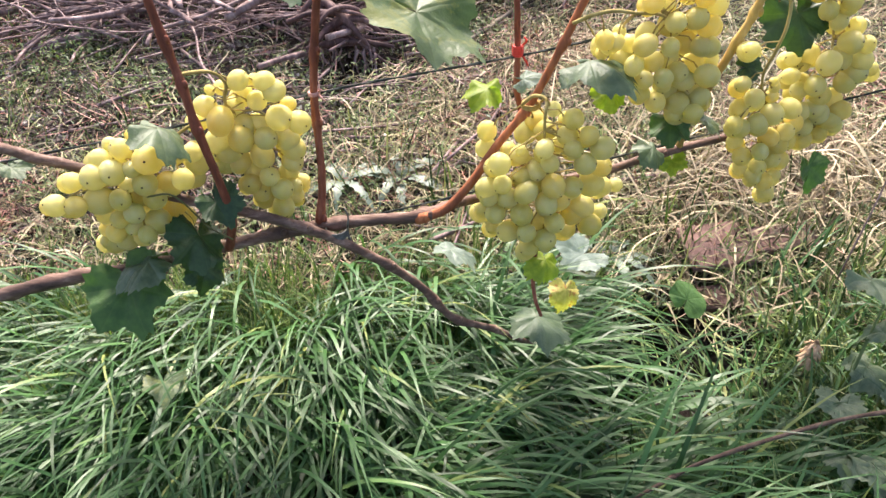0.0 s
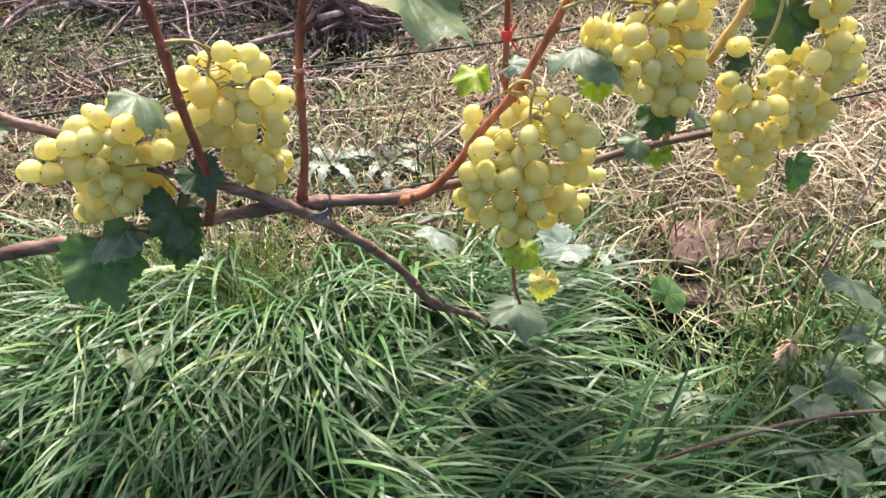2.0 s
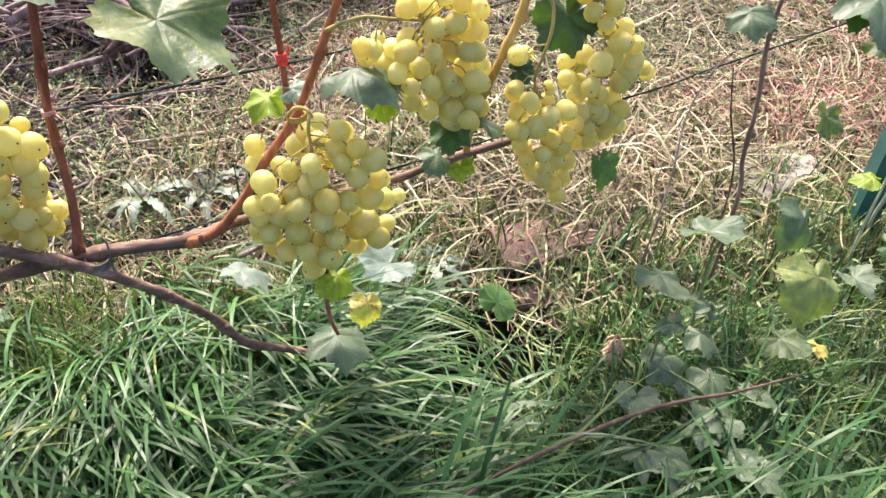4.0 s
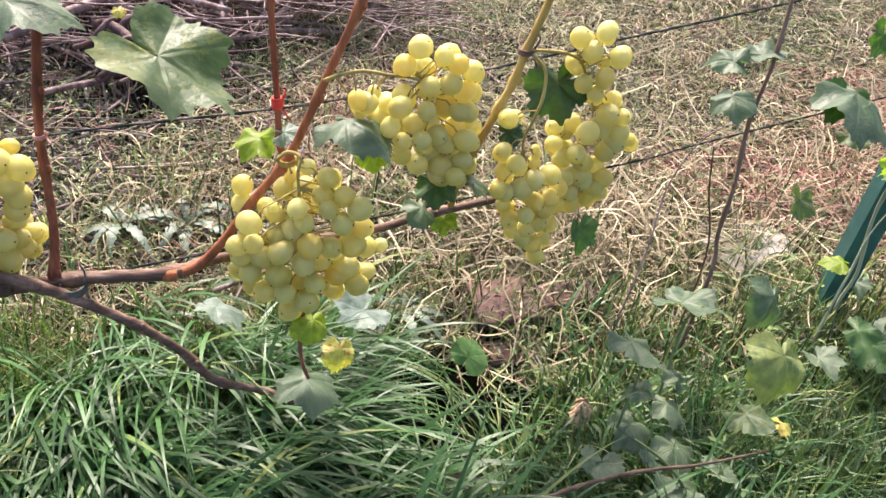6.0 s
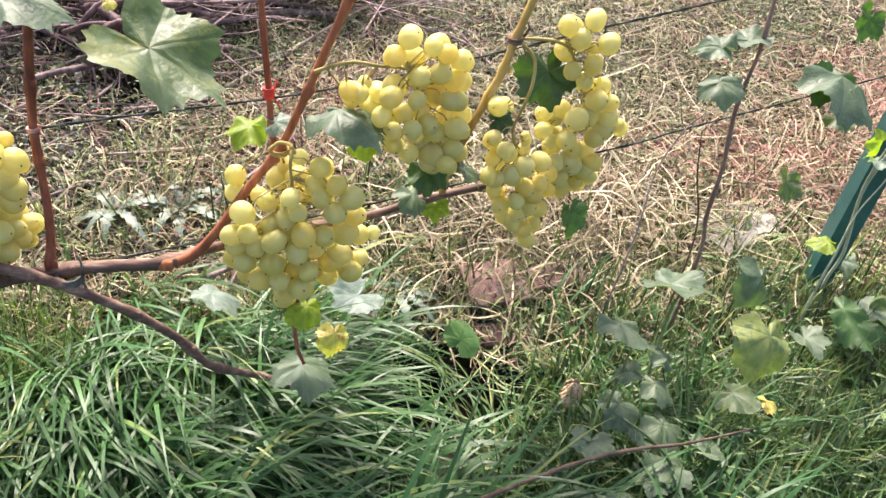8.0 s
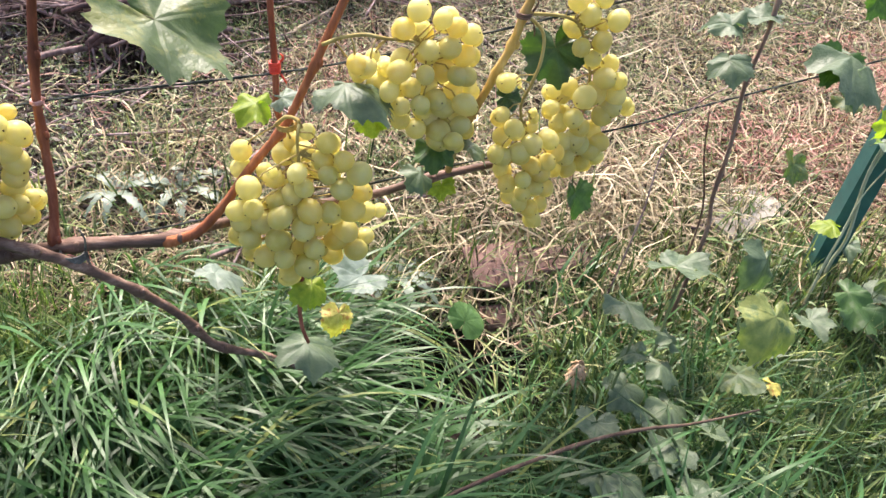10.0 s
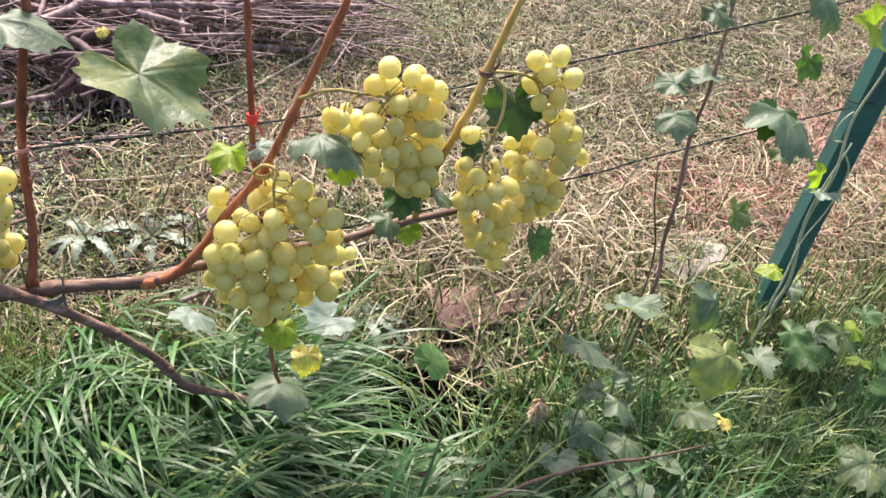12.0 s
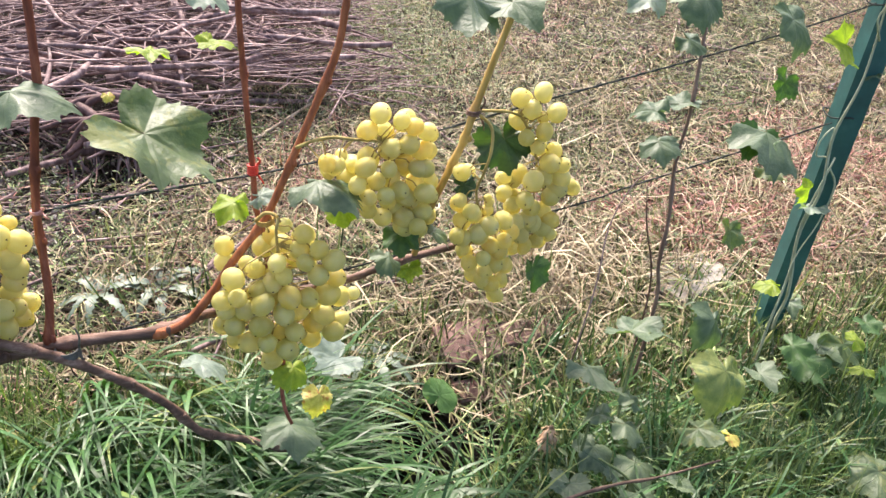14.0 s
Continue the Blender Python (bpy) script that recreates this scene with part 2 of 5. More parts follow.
TAN_BARK = bark("tan_bark", (0.10, 0.06, 0.045), (0.24, 0.155, 0.12), (0.40, 0.29, 0.235))


# ---- builders ----
rng = np.random.default_rng(7)
NOMINAL = Vector((0.10, 0.05, 0.93))
AWAY = Vector((-0.254, 0.967, 0.0))


def rise(x, y):
    """Height of the ground: level by the row, a low bank behind it."""
    s = np.clip((np.asarray(y) - 0.85) / 0.55, 0, 1)
    return 0.075 * s * s * (3 - 2 * s) + 0.03 * np.maximum(0, np.asarray(y) - 1.4) * (np.asarray(y) < 9) + 0.23 * (np.asarray(y) >= 9)


def link(name, me, material, parent=None, label=""):
    ob = new(name, me)
    if material and not me.materials:
        me.materials.append(material)
    ob.parent = parent
    if label:
        ob["label"] = label
    return ob


def part(name, bm, material, parent, label="", smooth=True):
    me = bpy.data.meshes.new(name)
    bm.to_mesh(me)
    bm.free()
    if smooth:
        me.polygons.foreach_set("use_smooth", [True] * len(me.polygons))
    return link(name, me, material, parent, label)


def empty(name, place, label, category, group=""):
    ob = new(name)
    ob.empty_display_size = 0.02
    ob.location = place
    return tagged(ob, label, category, group)


def glide(points, steps=6):
    """A smooth line through the points."""
    p = [Vector(q) for q in points]
    p = [p[0] * 2 - p[1], *p, p[-1] * 2 - p[-2]]
    out = []
    for a, b, c, d in zip(p, p[1:], p[2:], p[3:]):
        for k in range(steps):
            t = k / steps
            out.append(0.5 * (2 * b + (c - a) * t + (2 * a - 5 * b + 4 * c - d) * t * t + (3 * b - a - 3 * c + d) * t ** 3))
    out.append(p[-2])
    return out


def tube(bm, points, radii, sides=8, lumps=0.0, seed=0, origin=None):
    """A tapered round stem along the points, closed at both ends."""
    pts = [Vector(q) - (origin or Vector()) for q in points]
    n = len(pts)
    rad = [radii] * n if isinstance(radii, (int, float)) else [np.interp(i / (n - 1), np.linspace(0, 1, len(radii)), radii) for i in range(n)]
    up, rings = Vector((0.31, 0.52, 0.79)), []
    for i, p in enumerate(pts):
        ahead = (pts[min(i + 1, n - 1)] - pts[max(i - 1, 0)]).normalized()
        side = ahead.cross(up)
        if side.length < 0.05:
            side = ahead.cross(Vector((1, 0, 0)))
        side.normalize()
        up = side.cross(ahead).normalized()
        ring = []
        for k in range(sides):
            a = 2 * math.pi * k / sides
            r = rad[i] * (1 + lumps * noise.noise(p * 70 + Vector((math.cos(a), math.sin(a), seed))))
            ring.append(bm.verts.new(p + side * (r * math.cos(a)) + up * (r * math.sin(a))))
        rings.append(ring)
    for a, b in zip(rings, rings[1:]):
        for k in range(sides):
            bm.faces.new((a[k], a[(k + 1) % sides], b[(k + 1) % sides], b[k]))
    bm.faces.new(rings[0][::-1])
    bm.faces.new(rings[-1])
    return bm


def lump(bm, centre, radii, turn=None, seg=10, rough=0.0):
    m = Matrix.Translation(centre) @ (turn or Matrix()) @ Matrix.Diagonal((*radii, 1))
    made = bmesh.ops.create_uvsphere(bm, u_segments=seg, v_segments=max(5, seg * 2 // 3), radius=1, matrix=m)["verts"]
    for v in made:
        v.co += (v.co - Vector(centre)) * rough * noise.noise(v.co * 90)


def box(bm, size, place=(0, 0, 0), turn=None, bevel=0.0, uneven=0.0):
    m = Matrix.Translation(place) @ (turn or Matrix()) @ Matrix.Diagonal((*size, 1))
    made = bmesh.ops.create_cube(bm, size=1, matrix=m)["verts"]
    if bevel:
        edges = list({e for v in made for e in v.link_edges})
        bmesh.ops.bevel(bm, geom=edges, offset=bevel, segments=2, profile=0.5, affect="EDGES")
    for v in bm.verts:
        v.co += Vector((noise.noise(v.co * 30), noise.noise(v.co * 30 + Vector((5, 0, 0))), noise.noise(v.co * 30 + Vector((0, 9, 0))))) * uneven


def grown(name, points, radii, material, parent, label="", nodes=(), steps=6, lumps=0.12, sides=9):
    """A woody stem with swollen nodes at the given shares of its length."""
    line = glide(points, steps)
    n = len(line)
    rad = [0.76 * np.interp(i / (n - 1), np.linspace(0, 1, len(radii)), radii) for i in range(n)]
    for s in nodes:
        for i in range(n):
            rad[i] *= 1 + 0.38 * math.exp(-(((i / (n - 1) - s) * n / 1.1) ** 2))
    bm = bmesh.new()
    tube(bm, line, rad, sides, lumps, len(points), parent.location if parent else None)
    for s in nodes:
        i = round(s * (n - 1))
        lump(bm, line[i] - parent.location + Vector((rad[i] * 0.8, -rad[i] * 0.5, rad[i] * 0.3)), (rad[i] * 0.5, rad[i] * 0.5, rad[i] * 0.8), None, 7, 0.2)
    return part(name, bm, material, parent, label)


LEAF_SHAPES = {}


def leaf_mesh(kind, k):
    """A five-lobed toothed vine leaf, its stalk end at the origin and its tip along y."""
    if (kind, k) in LEAF_SHAPES:
        return LEAF_SHAPES[kind, k]
    r = random.Random(k * 7 + 1)
    lobe = r.uniform(0.0, 0.13) + 0.04 * (kind == "grey")
    knots = [0, 27, 54, 80, 110, 148, 168, 180]
    reach = [1.0, 0.86 - lobe, 0.93, 0.80 - lobe * 0.8, 0.80, 0.66, 0.42, 0.10]
    if kind == "round":
        reach = [1.0, 0.98, 0.95, 0.93, 0.90, 0.76, 0.5, 0.2]
    count, rings = 96, (0.0, 0.2, 0.4, 0.6, 0.78, 0.92, 1.0)
    cup, fold, wave, droop = r.uniform(-0.2, 0.3), r.uniform(-0.25, 0.35), r.uniform(0.05, 0.15), r.uniform(0.0, 0.4)
    if kind == "round":
        cup, fold, wave, droop = 0.1, 0.12, 0.03, 0.1
    roll_way, roll_by = r.uniform(0, 6.28), r.uniform(-0.1, 0.35)
    skew = [1 + r.uniform(-0.14, 0.10) for _ in range(2)]
    bite = [r.uniform(0.03, 0.17) for _ in range(count)]

    def outline(a):
        for a0, a1, e0, e1 in zip(knots, knots[1:], reach, reach[1:]):
            if a <= a1:
                f = (a - a0) / (a1 - a0)
                return e0 + (e1 - e0) * f * f * (3 - 2 * f)
        return reach[-1]
    bm = bmesh.new()
    hub = bm.verts.new((0, 0, 0))
    grid = []
    for share in rings[1:]:
        ring = []
        for i in range(count):
            a = 360 * i / count - 180
            edge = outline(abs(a)) * skew[a > 0]
            if abs(a) < 168 and share > 0.95 and kind != "round":
                edge *= 1 + bite[i // 4] * (0.15, 0.55, 1.0, 0.05)[i % 4]
            d = edge * share
            x, y = d * math.sin(radians(a)), d * math.cos(radians(a))
            z = -cup * d * d + fold * abs(x) - droop * max(0, y) ** 2
            z -= roll_by * max(0, x * math.cos(roll_way) + y * math.sin(roll_way)) ** 2
            z += wave * share * share * math.sin(radians(a) * 5 + k) + 0.07 * noise.noise(Vector((x * 2.6, y * 2.6, k))) + 0.035 * noise.noise(Vector((x * 7, y * 7, k)))
            ring.append(bm.verts.new((x, y, z)))
        grid.append(ring)
    for i in range(count):
        j = (i + 1) % count
        bm.faces.new((hub, grid[0][j], grid[0][i]))
        for a, b in zip(grid, grid[1:]):
            bm.faces.new((a[i], a[j], b[j], b[i]))
    me = bpy.data.meshes.new("leaf")
    bm.normal_update()
    bm.to_mesh(me)
    bm.free()
    me.polygons.foreach_set("use_smooth", [True] * len(me.polygons))
    me.materials.append(LEAF[kind])
    LEAF_SHAPES[kind, k] = me
    return me


STALK = bmesh.new()
tube(STALK, glide([(0, 0, 0), (0.02, -0.25, -0.05), (-0.02, -0.55, -0.16), (0.02, -0.8, -0.32)], 4), [0.013, 0.009, 0.011], 6)
STALK_MESH = bpy.data.meshes.new("stalk")
STALK.to_mesh(STALK_MESH)
STALK.free()
STALK_MESH.materials.append(PETIOLE)
leaf_count = 0
LEAF_WORDS = {"dark": "green leaf with shade put into its dark colour", "green": "green leaf with dull blotches", "pale": "grey-green leaf with pale underside",
              "round": "rounded fresh green leaf", "mid": "fresh green leaf with partial light put into its colour", "grey": "dull grey-green deeply lobed leaf", "white": "whitish leaf with sunlight put into its colour", "lime": "bright yellow-green leaf", "yellow": "withered yellow leaf", "veined": "yellowing leaf with green veins"}


def leaf(parent, place, size, tip, lean, turn, kind):
    """A leaf centred at place, tip: the way its tip points, lean and turn: degrees off facing the path."""
    global leaf_count
    leaf_count += 1
    p = Vector(place)
    if kind in ("pale", "grey", "green", "white"):
        turn += (leaf_count * 37) % 41 - 20
        lean = lean if kind == "green" else lean * 0.6 + 31
    face = (NOMINAL - p).normalized()
    right = Vector((0, 0, 1)).cross(face).normalized()
    basis = Matrix((right, face.cross(right), face)).transposed().to_4x4()
    spin = Matrix.Rotation(radians(-lean * (0.4 if kind == "dark" else 0.95)), 4, "X") @ Matrix.Rotation(radians(turn), 4, "Y") @ Matrix.Rotation(radians(tip - 90), 4, "Z")
    s = size / 1.62
    ob = link("leaf", leaf_mesh(kind, leaf_count % 11), None, parent, LEAF_WORDS[kind])
    ob.matrix_local = Matrix.Translation(p - parent.location) @ basis @ spin @ Matrix.Diagonal((s, s, s, 1)) @ Matrix.Translation((0, -0.25, 0))
    link("petiole", STALK_MESH, None, ob)
    return ob


def strips(name, roots, length, width, heading, lean, bend, segs, material, twist=0.0, taper=2.2, base=0.75):
    """Many narrow blades in one mesh, each rooted, leaning and arching over."""
    n = len(roots)
    s = np.linspace(0, 1, segs + 1)
    mid = (s[:-1] + s[1:]) / 2
    ang = lean[:, None] + bend[:, None] * mid[None] ** 1.3
    step = length[:, None] / segs
    out = np.concatenate([np.zeros((n, 1)), np.cumsum(np.sin(ang) * step, 1)], 1)
    high = np.concatenate([np.zeros((n, 1)), np.cumsum(np.cos(ang) * step, 1)], 1)
    hx, hy = np.cos(heading), np.sin(heading)
    spine = np.stack([roots[:, :1] + out * hx[:, None], roots[:, 1:2] + out * hy[:, None], roots[:, 2:] + high], -1)
    low = rise(spine[..., 0], spine[..., 1]) + 0.004
    spine[..., 2] = np.maximum(spine[..., 2], low + rng.uniform(0, 0.012, (n, 1)))
    w = width[:, None] * (base + (1 - base) * np.minimum(1, s * 4)) * np.maximum(0.04, 1 - s ** taper)
    tw = twist * rng.uniform(-1, 1, (n, 1)) * s[None]
    side = np.stack([-hy[:, None] * np.cos(tw), hx[:, None] * np.cos(tw), np.sin(tw)], -1) * w[..., None] / 2
    verts = np.stack([spine - side, spine + side], 2).reshape(-1, 3)
    first = (np.arange(n) * (segs + 1) * 2)[:, None] + (np.arange(segs) * 2)[None]
    faces = np.stack([first, first + 1, first + 3, first + 2], -1).reshape(-1, 4)
    me = bpy.data.meshes.new(name)
    me.from_pydata(verts.tolist(), [], faces.tolist())
    me.polygons.foreach_set("use_smooth", [True] * len(me.polygons))
    return link(name, me, material)


def flecks(name, roots, size, material, upright=0.5):
    """Many small pointed leaves in one mesh, each folded along its rib."""
    n = len(roots)
    a, b = rng.uniform(0, 2 * np.pi, n), rng.uniform(0.0, upright, n) * np.pi / 2
    ahead = np.stack([np.cos(a) * np.cos(b), np.sin(a) * np.cos(b), np.sin(b)], -1)
    side = np.stack([-np.sin(a), np.cos(a), rng.uniform(-0.4, 0.4, n)], -1)
    up = np.cross(ahead, side)
    z = size[:, None]
    wide = rng.uniform(0.10, 0.22, (n, 1))
    def at(d, w, lift):
        return roots + ahead * z * d + side * z * wide * w + up * z * lift
    pts = [at(0, 0, 0), at(0.3, 0.8, 0.07), at(0.65, 0.75, 0.05), at(1, 0, -0.15), at(0.65, -0.75, 0.05), at(0.3, -0.8, 0.07), at(0.5, 0, -0.01)]
    verts = np.stack(pts, 1).reshape(-1, 3)
    f = np.arange(n)[:, None] * 7
    faces = np.concatenate([f + [0, 1, 6], f + [1, 2, 6], f + [2, 3, 6], f + [3, 4, 6], f + [4, 5, 6], f + [5, 0, 6]], 1).reshape(-1, 3)
    me = bpy.data.meshes.new(name)
    me.from_pydata(verts.tolist(), [], faces.tolist())
    me.polygons.foreach_set("use_smooth", [True] * len(me.polygons))
    return link(name, me, material)


# ---- ground ----
def ground_sheet():
    near_x = np.concatenate([[-800, -200, -60, -20, -8, -4], np.linspace(-2.4, 4.6, 141), [6, 9, 20, 60, 200, 800]])
    near_y = np.concatenate([[-800, -200, -60, -20, -8, -3, -1], np.linspace(-0.2, 5.4, 141), [6, 7.5, 9, 20, 60, 200, 800]])
    gx, gy = np.meshgrid(near_x, near_y)
    gz = rise(gx, gy)
    for i in range(gz.shape[0]):
        for j in range(gz.shape[1]):
            v = Vector((gx[i, j], gy[i, j], 0))
            if abs(v.x) < 7 and -1 < v.y < 7:
                gz[i, j] += 0.016 * noise.noise(v * 4) + 0.010 * noise.noise(v * 13) + 0.006 * noise.noise(v * 31) - 0.012
                gz[i, j] -= 0.26 * math.exp(-(((v.x + 0.34) / 0.13) ** 2 + ((v.y - 1.66) / 0.10) ** 2))
                gz[i, j] -= 0.18 * math.exp(-(((v.x - 0.22) / 0.13) ** 2 + ((v.y - 0.88) / 0.10) ** 2)) + 0.10 * math.exp(-(((v.x - 0.43) / 0.06) ** 2 + ((v.y - 0.83) / 0.05) ** 2)) + 0.07 * math.exp(-(((v.x - 0.47) / 0.10) ** 2 + ((v.y - 0.985) / 0.035) ** 2))
    verts = np.stack([gx, gy, gz], -1).reshape(-1, 3)
    r, c = gx.shape
    i = (np.arange(r - 1)[:, None] * c + np.arange(c - 1)[None]).reshape(-1, 1)
    me = bpy.data.meshes.new("ground")
    me.from_pydata(verts.tolist(), [], (i + [0, 1, c + 1, c]).tolist())
    me.polygons.foreach_set("use_smooth", [True] * len(me.polygons))
    return tagged(link("ground", me, SOIL), "brown garden soil with dry litter under the vines", "ground", kind="structure")


ground_sheet()


# ---- post and wires ----
def trellis_post():
    post = empty("trellis_post", (1.002, 1.080, 0.0), "teal-green painted angle-iron trellis post, slightly scuffed", "post")
    bm = bmesh.new()
    w, th = 0.041, 0.005
    outline = [(0, 0), (w, 0), (w, th), (th, th), (th, w), (0, w)]
    turn = Matrix.Rotation(radians(-12), 3, "Z")
    rings = []
    for z in np.linspace(-0.15, 1.5, 24):
        lean = Vector((-0.034 * z, -0.009 * z, 0))
        rings.append([bm.verts.new(turn @ Vector((x, y, z)) + lean + Vector((0, -0.012, 0))) for x, y in outline])
    for a, b in zip(rings, rings[1:]):
        for k in range(6):
            bm.faces.new((a[k], a[(k + 1) % 6], b[(k + 1) % 6], b[k]))
    bm.faces.new(rings[0][::-1])
    bm.faces.new(rings[-1])
    bmesh.ops.recalc_face_normals(bm, faces=bm.faces)
    part("post_body", bm, POST, post, "", False)
    for z in (0.524, 0.711):
        bm = bmesh.new()
        loop = [Vector((0.027 * math.cos(a) + 0.013 - 0.034 * z, 0.027 * math.sin(a) + 0.003, z + 0.003 * math.sin(3 * a))) for a in np.linspace(0, 2 * math.pi, 18)]
        tube(bm, loop, 0.0013, 6)
        part("wire_loop", bm, WIRE, post, "dark wire twisted round the post")
    bm = bmesh.new()
    for k in range(7):
        lump(bm, (0.030 - 0.017 + random.uniform(-0.012, 0.012), -0.004 + random.uniform(-0.012, 0.008), 0.524 + random.uniform(-0.012, 0.012)), (0.010, 0.008, 0.007), None, 7, 0.5)
    part("rust_clamp", bm, RUST, post, "rusty clamp at the lower wire")


trellis_post()


def wire(points, r, label):
    bm = bmesh.new()
    line = glide(points, 26)
    a = [p + Vector((0, math.cos(i * 0.9), math.sin(i * 0.9))) * r * 0.75 for i, p in enumerate(line)]
    b = [p - Vector((0, math.cos(i * 0.9), math.sin(i * 0.9))) * r * 0.75 for i, p in enumerate(line)]
    tube(bm, a, r, 5)
    tube(bm, b, r, 5)
    ob = part("trellis_wire", bm, WIRE, None)
    tagged(ob, label, "wire", "trellis wires")


wire([(-1.6, 0.41, 0.36), (-0.472, 0.706, 0.461), (-0.168, 0.786, 0.499), (0.130, 0.864, 0.526), (0.463, 0.945, 0.594), (0.677, 1.001, 0.636), (0.863, 1.049, 0.677), (1.015, 1.089, 0.716)], 0.0010, "dark twisted trellis wire passing behind the canes")
wire([(-1.6, 0.43, 0.22), (-0.6, 0.68, 0.262), (-0.15, 0.80, 0.30), (0.482, 0.947, 0.407), (0.602, 0.979, 0.431), (0.809, 1.033, 0.472), (1.034, 1.092, 0.516)], 0.0010, "dark trellis wire tied along the cordon to the post")

# ---- the vine ----
vine = empty("grapevine", (-0.19, 0.74, 0.0), "grapevine with brown cordon, red-brown canes and sparse leaves on trellis wires", "grapevine")
grown("cordon", [(-1.5, 0.41, 0.20), (-1.0, 0.54, 0.24), (-0.689, 0.624, 0.261), (-0.588, 0.648, 0.28), (-0.498, 0.672, 0.294), (-0.451, 0.684, 0.293), (-0.381, 0.702, 0.303), (-0.303, 0.721, 0.315), (-0.252, 0.73, 0.325), (-0.189, 0.743, 0.332), (-0.137, 0.743, 0.342), (-0.066, 0.744, 0.351), (-0.026, 0.762, 0.357), (0.008, 0.786, 0.35), (0.087, 0.827, 0.345), (0.175, 0.85, 0.354), (0.225, 0.864, 0.366), (0.32, 0.89, 0.381), (0.382, 0.915, 0.383)], [0.015, 0.0125, 0.0108, 0.0098, 0.0095, 0.0082, 0.0070, 0.0060], OLD_BARK, vine, "rough grey-brown cordon arm", (0.33, 0.45, 0.52, 0.62, 0.75, 0.9), 6, 0.32, 10)
grown("trunk", [(-1.5, 0.41, 0.20), (-1.62, 0.38, 0.12), (-1.66, 0.37, -0.05)], [0.016, 0.019, 0.023], OLD_BARK, vine, "rough bark trunk at the arm's foot", (), 6, 0.25, 10)
grown("arm", [(-1.5, 0.40, 0.62), (-1.0, 0.55, 0.58), (-0.577, 0.663, 0.499), (-0.483, 0.688, 0.462), (-0.439, 0.695, 0.444), (-0.355, 0.706, 0.402), (-0.279, 0.711, 0.379), (-0.209, 0.717, 0.352), (-0.165, 0.725, 0.324), (-0.113, 0.737, 0.278), (-0.069, 0.748, 0.226), (-0.029, 0.755, 0.162), (0.026, 0.77, 0.127), (0.08, 0.784, 0.084)], [0.0088, 0.0084, 0.0082, 0.0080, 0.0076, 0.0070, 0.0056], OLD_BARK, vine, "bare brown cane sagging down to the grass", (0.55, 0.7, 0.80, 0.86, 0.93), 7, 0.25)
grown("cane_tip", [(0.08, 0.784, 0.084), (0.107, 0.791, 0.05), (0.156, 0.804, 0.0)], [0.0042, 0.0028, 0.0015], STICK, vine, "dry grey cane tip", (), 5)
grown("cane", [(-0.303, 0.712, 0.316), (-0.29, 0.703, 0.35), (-0.28, 0.695, 0.384), (-0.281, 0.689, 0.444), (-0.288, 0.688, 0.504), (-0.293, 0.692, 0.556), (-0.298, 0.695, 0.586), (-0.303, 0.694, 0.645), (-0.306, 0.693, 0.707), (-0.30, 0.70, 0.95)], [0.0078, 0.0066, 0.0062, 0.006, 0.0055], RED_BARK, vine, "red-brown cane", (0.45, 0.555, 0.7))
grown("cane", [(-0.191, 0.744, 0.332), (-0.182, 0.753, 0.395), (-0.181, 0.765, 0.459), (-0.18, 0.771, 0.504), (-0.173, 0.775, 0.554), (-0.163, 0.777, 0.61), (-0.151, 0.78, 0.673), (-0.135, 0.785, 0.95)], [0.0072, 0.006, 0.006, 0.0058, 0.0055], RED_BARK, vine, "red-brown upright cane", (0.02, 0.31, 0.56, 0.8))
grown("cane", [(-0.069, 0.742, 0.348), (-0.031, 0.745, 0.363), (0.0, 0.755, 0.398), (0.022, 0.769, 0.429), (0.044, 0.778, 0.458), (0.066, 0.785, 0.488), (0.09, 0.783, 0.545), (0.105, 0.785, 0.583), (0.129, 0.792, 0.641), (0.149, 0.797, 0.695), (0.157, 0.799, 0.742), (0.162, 0.800, 0.791)], [0.0082, 0.0068, 0.006, 0.0058, 0.0056, 0.0052], ORANGE_BARK, vine, "orange-brown slanting cane", (0.02, 0.42, 0.585, 0.75))
grown("cane", [(0.062, 0.845, 0.352), (0.059, 0.851, 0.421), (0.05, 0.849, 0.467), (0.049, 0.848, 0.522), (0.046, 0.848, 0.59), (0.045, 0.847, 0.643), (0.043, 0.847, 0.716), (0.043, 0.847, 0.95)], [0.0052, 0.0048, 0.0045], RED_BARK, vine, "slender red-brown cane behind", (0.3, 0.72))
grown("cane", [(0.262, 0.875, 0.372), (0.266, 0.859, 0.434), (0.279, 0.862, 0.467), (0.301, 0.868, 0.524), (0.314, 0.871, 0.559), (0.322, 0.873, 0.595), (0.336, 0.877, 0.645), (0.355, 0.882, 0.711), (0.364, 0.884, 0.754)], [0.006, 0.006, 0.0065, 0.006, 0.0055], YELLOW_BARK, vine, "yellow-tan young cane", (0.375, 0.5, 0.625))
grown("side_shoot", [(0.09, 0.80, 0.34), (0.083, 0.785, 0.269), (0.08, 0.763, 0.238), (0.084, 0.744, 0.215), (0.093, 0.736, 0.192)], [0.003, 0.0035, 0.003], RED_BARK, vine, "short red side shoot hanging down", (0.5,))
grown("cane", [(0.700, 0.954, 0.0), (0.690, 0.944, 0.231), (0.672, 0.939, 0.311), (0.665, 0.938, 0.398), (0.646, 0.933, 0.498), (0.646, 0.933, 0.579), (0.633, 0.929, 0.681), (0.624, 0.927, 0.751)], [0.0044, 0.0040, 0.0034, 0.0028], TAN_BARK, vine, "thin reddish cane with grey-green leaves", (0.35, 0.5, 0.6, 0.75))
